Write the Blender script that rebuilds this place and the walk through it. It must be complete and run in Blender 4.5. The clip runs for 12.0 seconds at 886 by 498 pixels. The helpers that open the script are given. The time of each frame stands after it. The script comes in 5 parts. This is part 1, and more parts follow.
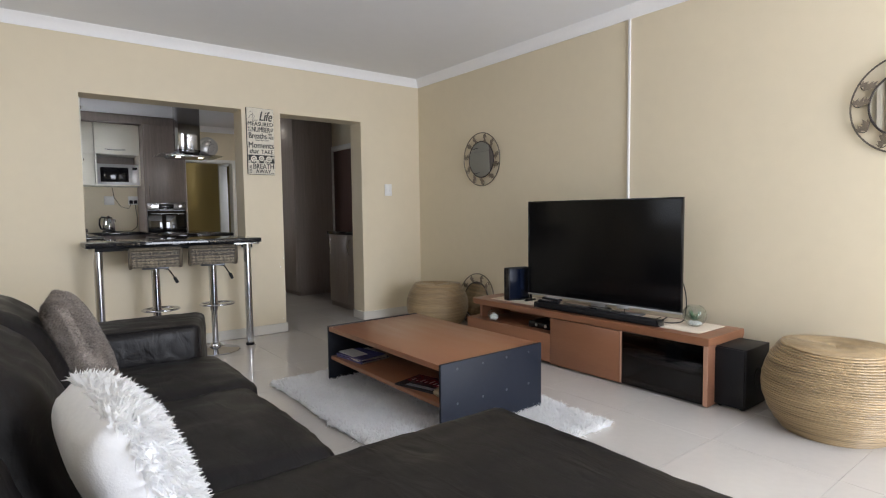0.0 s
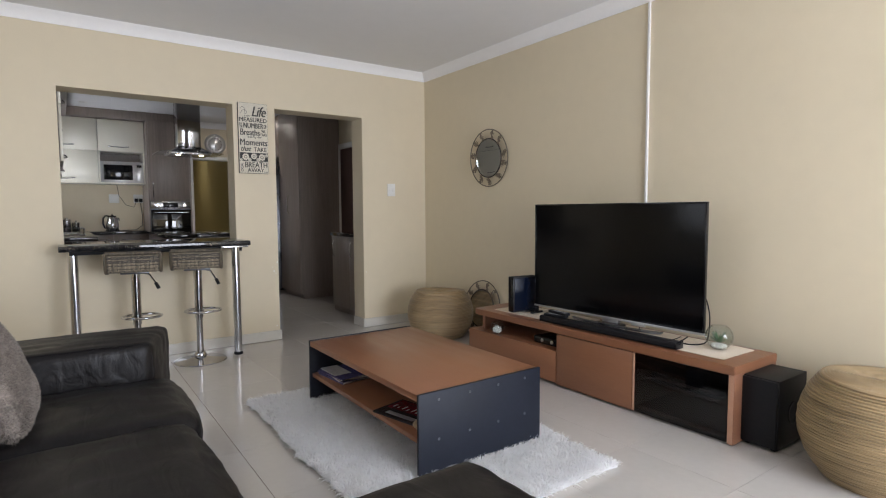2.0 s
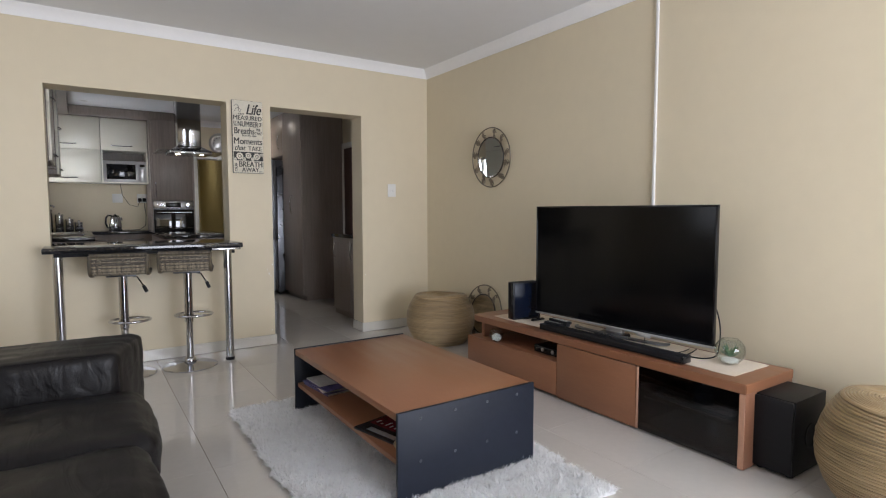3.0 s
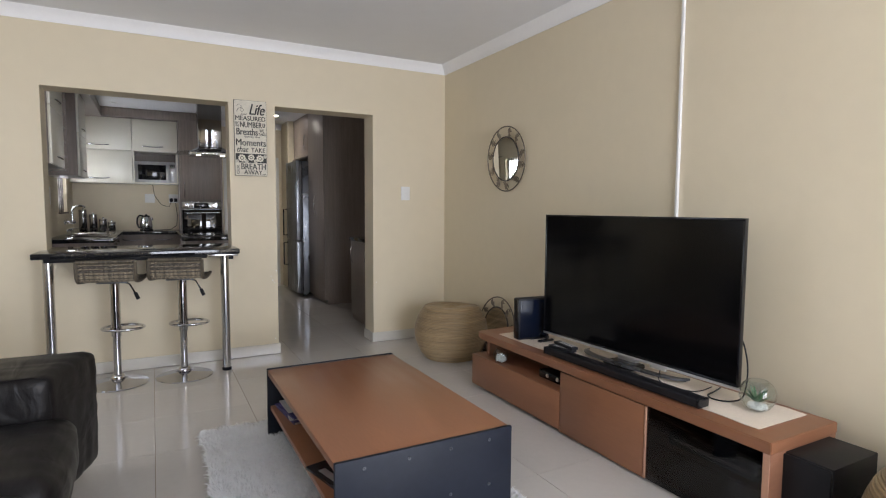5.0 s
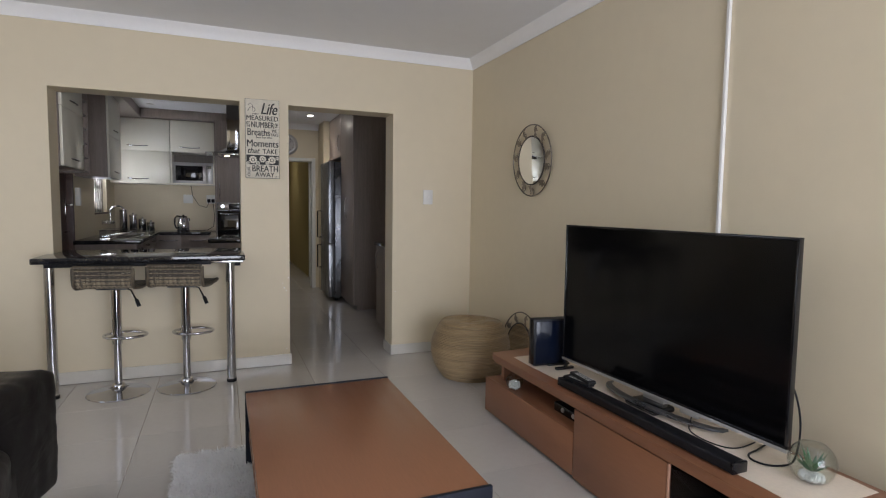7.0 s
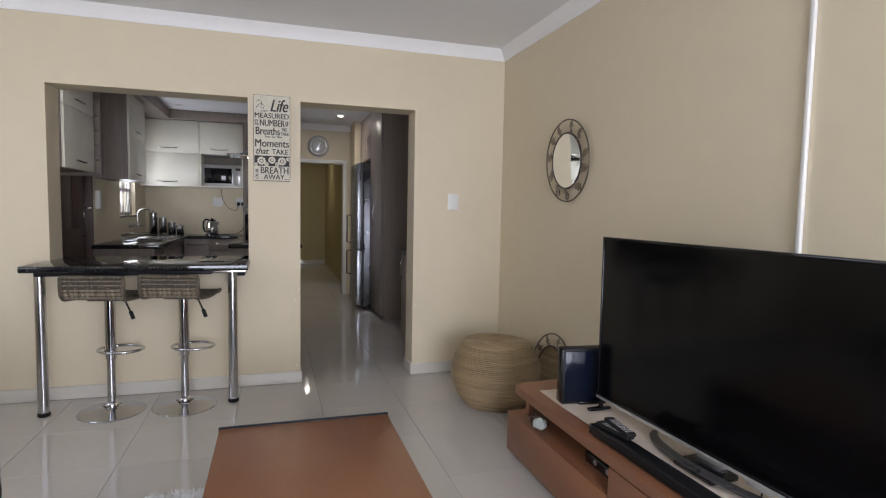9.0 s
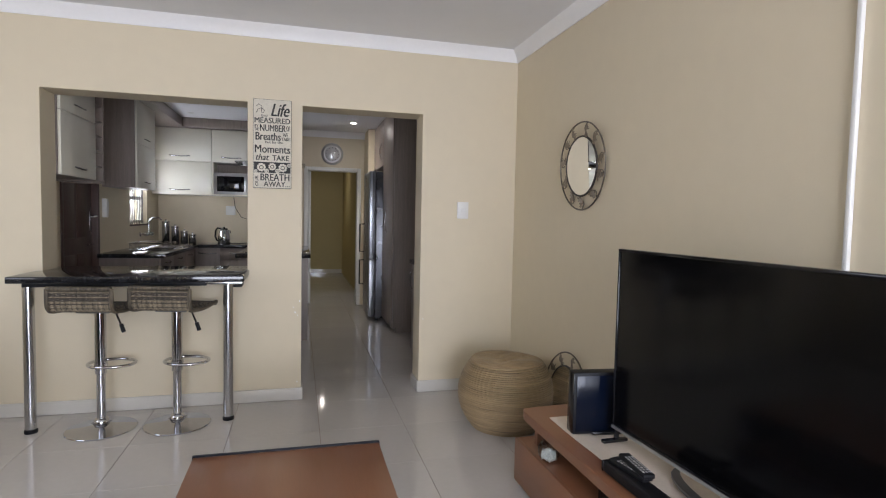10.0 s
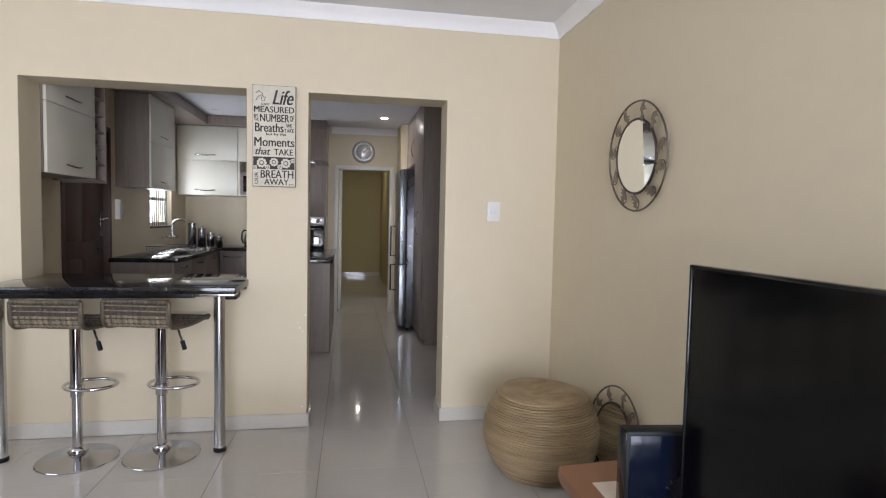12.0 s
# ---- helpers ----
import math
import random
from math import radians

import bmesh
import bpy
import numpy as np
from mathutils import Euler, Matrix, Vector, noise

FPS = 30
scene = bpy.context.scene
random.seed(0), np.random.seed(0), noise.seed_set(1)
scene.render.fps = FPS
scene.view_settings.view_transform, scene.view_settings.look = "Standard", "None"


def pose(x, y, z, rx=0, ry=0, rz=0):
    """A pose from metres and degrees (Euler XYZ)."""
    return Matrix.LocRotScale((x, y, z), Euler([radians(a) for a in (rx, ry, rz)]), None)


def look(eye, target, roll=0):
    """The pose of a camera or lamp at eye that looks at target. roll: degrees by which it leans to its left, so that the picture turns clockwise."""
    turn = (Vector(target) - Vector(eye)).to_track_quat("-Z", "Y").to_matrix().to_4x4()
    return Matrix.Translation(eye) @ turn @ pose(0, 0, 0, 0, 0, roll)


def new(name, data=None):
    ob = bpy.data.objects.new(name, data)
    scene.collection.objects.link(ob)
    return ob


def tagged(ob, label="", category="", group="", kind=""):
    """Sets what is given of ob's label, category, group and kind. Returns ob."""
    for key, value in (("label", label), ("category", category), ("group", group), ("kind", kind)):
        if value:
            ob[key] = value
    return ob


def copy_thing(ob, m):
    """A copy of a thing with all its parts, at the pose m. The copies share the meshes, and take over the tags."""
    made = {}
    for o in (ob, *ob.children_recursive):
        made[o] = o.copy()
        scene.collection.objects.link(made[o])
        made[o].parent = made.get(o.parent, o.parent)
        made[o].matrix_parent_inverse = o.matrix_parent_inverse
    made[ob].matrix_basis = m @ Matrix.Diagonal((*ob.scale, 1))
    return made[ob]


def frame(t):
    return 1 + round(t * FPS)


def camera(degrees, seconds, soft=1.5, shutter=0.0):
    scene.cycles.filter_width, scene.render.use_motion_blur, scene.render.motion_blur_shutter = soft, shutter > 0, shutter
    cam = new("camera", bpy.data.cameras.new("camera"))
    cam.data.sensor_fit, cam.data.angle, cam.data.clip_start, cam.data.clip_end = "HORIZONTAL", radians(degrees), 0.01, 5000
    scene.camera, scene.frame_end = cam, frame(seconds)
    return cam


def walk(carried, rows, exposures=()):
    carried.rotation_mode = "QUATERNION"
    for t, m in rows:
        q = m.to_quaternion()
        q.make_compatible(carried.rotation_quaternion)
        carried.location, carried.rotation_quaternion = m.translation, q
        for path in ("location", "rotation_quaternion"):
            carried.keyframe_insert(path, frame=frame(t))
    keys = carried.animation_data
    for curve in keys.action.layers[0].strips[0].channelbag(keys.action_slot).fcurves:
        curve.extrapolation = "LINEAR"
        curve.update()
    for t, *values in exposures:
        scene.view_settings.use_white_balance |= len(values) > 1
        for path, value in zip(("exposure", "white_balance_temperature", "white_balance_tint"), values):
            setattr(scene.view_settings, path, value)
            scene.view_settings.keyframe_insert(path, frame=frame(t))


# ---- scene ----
cam = camera(78.3, 12.0, soft=1.15)
PATH = [
    (0, (6.469, 3.033, 1.108), (7.692, 4.61, 0.976), -0.7),
    (0.5, (6.563, 3.099, 1.125), (7.781, 4.679, 0.988), -0.7),
    (1, (6.66, 3.148, 1.137), (7.867, 4.737, 0.998), -0.6),
    (1.5, (6.75, 3.17, 1.14), (7.933, 4.777, 1.004), -0.4),
    (2, (6.831, 3.199, 1.146), (7.983, 4.828, 1.007), -0.3),
    (2.5, (6.925, 3.241, 1.152), (8.056, 4.884, 1.013), -0.2),
    (3, (7.037, 3.273, 1.161), (8.145, 4.933, 1.021), -0.1),
    (5, (7.52, 3.371, 1.225), (8.458, 5.131, 1.076), 0.3),
    (5.5, (7.621, 3.428, 1.232), (8.507, 5.215, 1.085), 0.4),
    (6, (7.715, 3.472, 1.246), (8.559, 5.279, 1.097), 0.5),
    (6.5, (7.828, 3.519, 1.265), (8.63, 5.344, 1.116), 0.7),
    (7, (7.937, 3.564, 1.273), (8.687, 5.412, 1.121), 0.8),
    (9, (8.249, 3.916, 1.297), (8.839, 5.822, 1.153), 1.1),
    (9.5, (8.331, 4.011, 1.301), (8.881, 5.931, 1.188), 1.2),
    (10, (8.411, 4.096, 1.297), (8.921, 6.026, 1.185), 1.2),
    (10.5, (8.477, 4.202, 1.292), (8.95, 6.143, 1.181), 1.2),
    (11, (8.549, 4.331, 1.301), (8.98, 6.281, 1.19), 1.2),
    (11.5, (8.605, 4.452, 1.301), (8.996, 6.411, 1.19), 1.2),
    (12, (8.674, 4.596, 1.309), (9.015, 6.564, 1.197), 1.2),
]
walk(cam, [(t, look(eye, target, roll)) for t, eye, target, roll in PATH],
     exposures=[(0, -0.12, 6500, 11), (3, -0.18, 6500, 12), (5, -0.14, 6500, 12), (5.5, -0.14, 6500, 12), (6.5, -0.34, 6490, 13), (7, -0.44, 6480, 13),
                (9, -0.15, 6400, 14), (9.5, -0.08, 6370, 14), (10.5, -0.04, 6340, 14), (11, 0.04, 6320, 14), (11.5, 0.08, 6310, 14), (12, 0.17, 6300, 14)])

# ---- world and large lights ----
world = bpy.data.worlds.new("world")
scene.world = world
world.use_nodes = True
sky = world.node_tree.nodes.new("ShaderNodeTexSky")
sky.sky_type, sky.sun_disc = "NISHITA", False
sky.sun_elevation, sky.sun_rotation = radians(58), radians(30)
world.node_tree.links.new(sky.outputs[0], world.node_tree.nodes["Background"].inputs[0])
world.node_tree.nodes["Background"].inputs[1].default_value = 0.12
sun_data = bpy.data.lights.new("sun", "SUN")
sun_data.energy, sun_data.angle, sun_data.color = 3.0, radians(0.5), (1.0, 0.95, 0.88)
sun = new("sun", sun_data)
sun.matrix_basis = look((14, 20, 16), (8, 8, 0))


def window_light(name, eye, target, w, h, power, color):
    d = bpy.data.lights.new(name, "AREA")
    d.shape, d.size, d.size_y, d.energy, d.color = "RECTANGLE", w, h, power, color
    ob = new(name, d)
    ob.matrix_basis = look(eye, target)
    return ob


SKY_BLUE = (0.830, 0.888, 1.0)
window_light("sky_light_terrace", (8.75, 1.08, 1.15), (8.4, 5.0, 1.25), 2.3, 2.0, 195, SKY_BLUE)
# added fill from the unseen left side, to lift the media wall
window_light("sky_light_side", (5.66, 6.35, 1.5), (8.6, 6.6, 1.4), 1.3, 1.1, 12, SKY_BLUE)
window_light("sky_light_kitchen", (6.41, 11.20, 1.53), (8.0, 10.8, 2.35), 0.62, 0.62, 14, SKY_BLUE)
# added lamp inside the side room, in place of an unseen window
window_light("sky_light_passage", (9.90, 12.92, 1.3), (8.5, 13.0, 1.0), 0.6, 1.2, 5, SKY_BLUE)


# ---- materials ----
def mat(name, color, rough=0.5, metal=0.0, var=0.08, scale=6.0, bump=0.0, bump_scale=60.0, rough_var=0.0, coat=0.0, stretch=None,
        spec=0.5, alpha=None, trans=0.0, each=0.0, dirt=0.0):
    """A principled surface with colour variation at two scales, fine relief and uneven gloss."""
    m = bpy.data.materials.new(name)
    m.use_nodes = True
    nt = m.node_tree
    b = nt.nodes["Principled BSDF"]
    b.inputs["Roughness"].default_value, b.inputs["Metallic"].default_value = rough, metal
    b.inputs["Specular IOR Level"].default_value = spec
    b.inputs["Coat Weight"].default_value = coat
    b.inputs["Coat Roughness"].default_value = 0.08
    b.inputs["Transmission Weight"].default_value = trans
    co = nt.nodes.new("ShaderNodeTexCoord")
    mp = nt.nodes.new("ShaderNodeMapping")
    nt.links.new(co.outputs["Object"], mp.inputs[0])
    if stretch:
        mp.inputs["Scale"].default_value = stretch
    big, fine = nt.nodes.new("ShaderNodeTexNoise"), nt.nodes.new("ShaderNodeTexNoise")
    for n, sc, det in ((big, scale, 3.0), (fine, scale * 9, 4.0)):
        n.inputs["Scale"].default_value, n.inputs["Detail"].default_value = sc, det
        nt.links.new(mp.outputs[0], n.inputs["Vector"])
    mix = nt.nodes.new("ShaderNodeMath")
    mix.operation = "ADD"
    nt.links.new(big.outputs[0], mix.inputs[0])
    nt.links.new(fine.outputs[0], mix.inputs[1])
    ramp = nt.nodes.new("ShaderNodeMapRange")
    ramp.inputs[1].default_value, ramp.inputs[2].default_value = 0.6, 1.4
    ramp.inputs[3].default_value, ramp.inputs[4].default_value = 1 - var, 1 + var
    nt.links.new(mix.outputs[0], ramp.inputs[0])
    hue = nt.nodes.new("ShaderNodeHueSaturation")
    hue.inputs["Color"].default_value = (*color, 1)
    last = ramp.outputs[0]
    if each:
        info = nt.nodes.new("ShaderNodeObjectInfo")
        r2 = nt.nodes.new("ShaderNodeMapRange")
        r2.inputs[3].default_value, r2.inputs[4].default_value = 1 - each, 1 + each
        nt.links.new(info.outputs["Random"], r2.inputs[0])
        mul = nt.nodes.new("ShaderNodeMath")
        mul.operation = "MULTIPLY"
        nt.links.new(last, mul.inputs[0])
        nt.links.new(r2.outputs[0], mul.inputs[1])
        last = mul.outputs[0]
    nt.links.new(last, hue.inputs["Value"])
    nt.links.new(hue.outputs[0], b.inputs["Base Color"])
    if rough_var:
        rr = nt.nodes.new("ShaderNodeMapRange")
        rr.inputs[1].default_value, rr.inputs[2].default_value = 0.3, 0.7
        rr.inputs[3].default_value, rr.inputs[4].default_value = max(0.0, rough - rough_var), rough + rough_var
        nt.links.new(big.outputs[0], rr.inputs[0])
        nt.links.new(rr.outputs[0], b.inputs["Roughness"])
    if bump:
        bt = nt.nodes.new("ShaderNodeTexNoise")
        bt.inputs["Scale"].default_value, bt.inputs["Detail"].default_value = bump_scale, 5.0
        nt.links.new(mp.outputs[0], bt.inputs["Vector"])
        bp = nt.nodes.new("ShaderNodeBump")
        bp.inputs["Strength"].default_value, bp.inputs["Distance"].default_value = min(1.0, bump), 0.004
        nt.links.new(bt.outputs[0], bp.inputs["Height"])
        nt.links.new(bp.outputs[0], b.inputs["Normal"])
    return m


def glow(name, color, power):
    m = mat(name, color, 0.4)
    b = m.node_tree.nodes["Principled BSDF"]
    b.inputs["Emission Color"].default_value, b.inputs["Emission Strength"].default_value = (*color, 1), power
    return m


WALL = mat("cream_wall_paint", (0.710, 0.620, 0.454), 0.55, var=0.022, scale=1.3, bump=0.12, bump_scale=90, rough_var=0.06)
OLIVE = mat("olive_wall_paint", (0.52, 0.44, 0.22), 0.6, var=0.03, scale=1.5, bump=0.1, bump_scale=90)
CEIL = mat("white_ceiling_paint", (0.80, 0.80, 0.81), 0.7, var=0.015, scale=1.0, bump=0.06, bump_scale=40)
PLASTER = mat("white_cornice_paint", (0.88, 0.87, 0.86), 0.5, var=0.02, scale=5, bump=0.05)
TILE = mat("polished_floor_tile", (0.560, 0.530, 0.492), 0.06, var=0.03, scale=3.0, rough_var=0.03, bump=0.015, bump_scale=8, each=0.025, spec=0.6)
GROUT = mat("grey_brown_grout", (0.22, 0.17, 0.12), 0.9, var=0.15, scale=20)
SKIRT = mat("pale_tile_skirting", (0.66, 0.63, 0.57), 0.06, var=0.03, scale=4)
LEATHER = mat("dark_brown_leather", (0.0100, 0.0086, 0.0088), 0.42, var=0.25, scale=5, bump=0.10, bump_scale=160, rough_var=0.08, spec=0.27)
CHERRY = mat("cherry_wood_veneer", (0.270, 0.118, 0.060), 0.32, var=0.07, scale=2.2, stretch=(7, 0.8, 7), rough_var=0.04)
CHERRY_X = mat("cherry_wood_edge", (0.25, 0.115, 0.066), 0.4, var=0.08, scale=2.5, stretch=(1, 1, 8))
BLACKBOARD = mat("black_board", (0.0115, 0.0145, 0.024), 0.5, var=0.15, scale=4, bump=0.04, bump_scale=200, rough_var=0.06, spec=0.25)
GREYWOOD = mat("grey_brown_laminate", (0.27, 0.22, 0.19), 0.36, var=0.2, scale=3, stretch=(14, 14, 0.7), bump=0.04, bump_scale=40)
CREAMGLOSS = mat("cream_gloss_board", (0.76, 0.73, 0.62), 0.30, var=0.015, scale=2, coat=0.15)
GRANITE = mat("black_granite", (0.016, 0.016, 0.018), 0.06, var=0.6, scale=40, spec=0.6)
CHROME = mat("chrome", (0.60, 0.60, 0.62), 0.08, 1.0, var=0.03, scale=10, rough_var=0.03)
STEEL = mat("brushed_steel", (0.58, 0.58, 0.59), 0.22, 1.0, var=0.03, scale=6, stretch=(20, 20, 0.5), rough_var=0.03)
DARKSTEEL = mat("dark_steel", (0.16, 0.165, 0.18), 0.3, 0.85, var=0.08, scale=6, rough_var=0.06)
BLACKGLOSS = mat("black_gloss_plastic", (0.008, 0.008, 0.01), 0.12, var=0.1, scale=6, rough_var=0.03)
SCREEN = mat("tv_screen_glass", (0.0035, 0.0035, 0.004), 0.14, var=0.1, scale=2, rough_var=0.03, spec=0.24)
BLACKMATT = mat("black_matt_plastic", (0.009, 0.009, 0.011), 0.5, var=0.15, scale=30, bump=0.1, bump_scale=300, spec=0.28)
SILVER = mat("silver_plastic", (0.55, 0.54, 0.53), 0.3, 0.6, var=0.05, scale=10)
RATTAN = mat("pale_rattan", (0.345, 0.248, 0.138), 0.34, var=0.55, scale=0.9, stretch=(1, 1, 40), bump=0.15, bump_scale=60)
WICKER = mat("brown_grey_wicker", (0.052, 0.041, 0.029), 0.5, var=0.8, scale=1.6, stretch=(45, 6, 6), bump=0.2, bump_scale=120)
WICKER_PALE = mat("pale_wicker", (0.215, 0.172, 0.112), 0.5, var=0.9, scale=1.6, stretch=(38, 6, 6), bump=0.2, bump_scale=120)
WICKER_WRAP = mat("wrapped_wicker", (0.095, 0.075, 0.050), 0.5, var=0.98, scale=2, stretch=(45, 6, 6), bump=0.3, bump_scale=30)
PILE = mat("white_shag_pile", (0.95, 0.95, 0.95), 0.8, var=0.06, scale=9)
FURGREY = mat("grey_brown_fur", (0.27, 0.23, 0.20), 0.8, var=0.6, scale=18)
COTTON = mat("white_cotton", (0.88, 0.88, 0.89), 0.8, var=0.05, scale=8, bump=0.2, bump_scale=200)
LINEN = mat("cream_runner_cloth", (0.76, 0.66, 0.55), 0.85, var=0.06, scale=8, bump=0.3, bump_scale=350)
WHITEPLAST = mat("white_plastic", (0.78, 0.77, 0.74), 0.35, var=0.02, scale=10)
MIRROR = mat("mirror_glass", (0.86, 0.87, 0.86), 0.015, 1.0, var=0.02, scale=4)
RINGMETAL = mat("dull_bronze_wire", (0.17, 0.145, 0.12), 0.35, 0.9, var=0.3, scale=20)
IRON = mat("dark_wrought_iron", (0.06, 0.05, 0.045), 0.45, 0.6, var=0.3, scale=20)
BRONZE = mat("aged_bronze_leaf", (0.24, 0.195, 0.15), 0.38, 0.75, var=0.4, scale=30)


def thin_glass(name, tint):
    """Clear thin glass: it lets light straight through and shines more at a grazing angle."""
    m = bpy.data.materials.new(name)
    m.use_nodes = True
    nt = m.node_tree
    nt.nodes.remove(nt.nodes["Principled BSDF"])
    clear, gloss, mx, fr = (nt.nodes.new(k) for k in ("ShaderNodeBsdfTransparent", "ShaderNodeBsdfGlossy", "ShaderNodeMixShader", "ShaderNodeLayerWeight"))
    rim = nt.nodes.new("ShaderNodeMapRange")
    rim.inputs[1].default_value, rim.inputs[2].default_value, rim.inputs[3].default_value, rim.inputs[4].default_value = 0.45, 1.0, 0.04, 0.65
    clear.inputs[0].default_value = (*tint, 1)
    gloss.inputs["Roughness"].default_value = 0.02
    fr.inputs[0].default_value = 0.5
    nt.links.new(fr.outputs["Facing"], rim.inputs[0])
    nt.links.new(rim.outputs[0], mx.inputs[0])
    nt.links.new(clear.outputs[0], mx.inputs[1])
    nt.links.new(gloss.outputs[0], mx.inputs[2])
    nt.links.new(mx.outputs[0], nt.nodes["Material Output"].inputs[0])
    return m


GLASS = thin_glass("clear_glass", (0.93, 0.95, 0.94))
NAVYGLOSS = mat("navy_black_gloss", (0.004, 0.007, 0.018), 0.13, var=0.1, scale=6, spec=0.28)
HOODSTEEL = mat("hood_steel", (0.42, 0.42, 0.43), 0.10, 1.0, var=0.04, scale=6, stretch=(20, 20, 0.5), rough_var=0.02)
OVENGLASS = mat("oven_door_glass", (0.008, 0.008, 0.009), 0.03, var=0.1, scale=3, spec=1.0)
# the dark reflections from under the bar are put into this chrome's colour
GREYCHROME = mat("darkened_chrome_plate", (0.46, 0.46, 0.48), 0.06, 1.0, var=0.06, scale=8, rough_var=0.02)
FRIDGE = mat("fridge_steel", (0.30, 0.31, 0.33), 0.28, 0.95, var=0.05, scale=5, stretch=(20, 20, 0.5), rough_var=0.04)
SMOKED = mat("smoked_glass", (0.008, 0.008, 0.009), 0.08, var=0.1, scale=3, rough_var=0.02)
DARKDOOR = mat("dark_mahogany", (0.075, 0.034, 0.024), 0.45, var=0.3, scale=3, stretch=(12, 12, 0.8), bump=0.05)
WHITEPAINT = mat("white_gloss_paint", (0.74, 0.73, 0.68), 0.3, var=0.03, scale=5)
SIGNBOARD = mat("aged_cream_board", (0.70, 0.65, 0.54), 0.6, var=0.12, scale=12, bump=0.1)
INK = mat("black_lettering", (0.03, 0.028, 0.025), 0.6, var=0.3, scale=60)
LEAF = mat("succulent_green", (0.06, 0.14, 0.06), 0.4, var=0.3, scale=30)
PEBBLE = mat("white_pebbles", (0.8, 0.79, 0.77), 0.5, var=0.08, scale=60)
CURTAIN = mat("pale_curtain", (0.6, 0.55, 0.45), 0.85, var=0.05, scale=5, bump=0.2)
GROUND = mat("terrace_paving", (0.32, 0.29, 0.25), 0.8, var=0.15, scale=2, bump=0.2)
LAMPGLOW = glow("downlight_glow", (1.0, 0.93, 0.82), 220.0)
DAYLIGHT = glow("hazy_daylight", (0.86, 0.93, 1.0), 4.5)
HOODGLOW = glow("hood_lamp_glow", (1.0, 0.86, 0.62), 12.0)
skin = LEATHER.node_tree
crease, crumple, place = skin.nodes.new("ShaderNodeTexNoise"), skin.nodes.new("ShaderNodeBump"), skin.nodes.new("ShaderNodeMapping")
place.inputs["Scale"].default_value, place.inputs["Rotation"].default_value = (9, 2.2, 5), (0, 0, radians(24))
crease.inputs["Scale"].default_value, crease.inputs["Detail"].default_value, crease.inputs["Distortion"].default_value = 1.5, 2.5, 1.2
crumple.inputs["Strength"].default_value, crumple.inputs["Distance"].default_value = 0.55, 0.012
skin.links.new(skin.nodes["Texture Coordinate"].outputs["Object"], place.inputs[0])
skin.links.new(place.outputs[0], crease.inputs["Vector"])
skin.links.new(crease.outputs[0], crumple.inputs["Height"])
skin.links.new(crumple.outputs[0], skin.nodes["Bump"].inputs["Normal"])
shag = PILE.node_tree
through_light, blend = shag.nodes.new("ShaderNodeBsdfTranslucent"), shag.nodes.new("ShaderNodeMixShader")
through_light.inputs[0].default_value, blend.inputs[0].default_value = (0.96, 0.96, 0.96, 1), 0.5
shag.links.new(shag.nodes["Principled BSDF"].outputs[0], blend.inputs[1])
shag.links.new(through_light.outputs[0], blend.inputs[2])
shag.links.new(blend.outputs[0], shag.nodes["Material Output"].inputs[0])
SMOKEPANE = thin_glass("smoked_pane", (0.36, 0.33, 0.32))
EDGING = mat("pale_orange_edging", (0.46, 0.25, 0.165), 0.4, var=0.08, scale=8)
COVER_DARK = mat("dark_photo_cover", (0.03, 0.028, 0.03), 0.25, var=0.7, scale=30)
PAGES = mat("magazine_pages", (0.6, 0.58, 0.56), 0.5, var=0.2, scale=30)
COVER_RED = mat("dark_red_cover", (0.16, 0.02, 0.025), 0.25, var=0.6, scale=25)
COVER_BLUE = mat("violet_blue_cover", (0.10, 0.09, 0.22), 0.25, var=0.5, scale=25)


# ---- shaping tools ----
ORG = {}


SET_OUT = [Vector(), 0.0]     # where the group being built stands in the room: shift and turn


def thing(name, at, label, category, group="", kind=""):
    """An empty at the base of a thing; its parts are given in the places of its group."""
    ob = new(name)
    ob.empty_display_size = 0.1
    ob.matrix_basis = Matrix.Translation(SET_OUT[0]) @ Matrix.Translation(at) @ Matrix.Rotation(radians(SET_OUT[1]), 4, "Z")
    ORG[ob] = Vector(at)
    return tagged(ob, label, category, group, kind)


def set_out(dx=0.0, dy=0.0, dz=0.0, turn=0.0):
    """Sets the things that follow off by this much from the places written for them."""
    SET_OUT[:] = [Vector((dx, dy, dz)), turn]


def mesh_of(bm, name, material, smooth=40):
    bmesh.ops.recalc_face_normals(bm, faces=bm.faces)
    me = bpy.data.meshes.new(name)
    bm.to_mesh(me)
    bm.free()
    mats = material if isinstance(material, (list, tuple)) else [material]
    for m in mats:
        me.materials.append(m)
    if smooth:
        me.shade_smooth()
        me.set_sharp_from_angle(angle=radians(smooth))
    return me


def part(name, bm, material, parent=None, label="", smooth=40):
    """Links a bmesh as one mesh object under a thing or a part."""
    org = ORG.get(parent, Vector())
    bmesh.ops.translate(bm, verts=bm.verts, vec=-org)
    ob = new(name, mesh_of(bm, name, material, smooth))
    if parent:
        ob.parent = parent
    ORG[ob] = org
    return tagged(ob, label)


def structure(name, bm, material, label, smooth=40):
    ob = new(name, mesh_of(bm, name, material, smooth))
    ORG[ob] = Vector()
    return tagged(ob, label, name.split("_")[0], kind="structure")


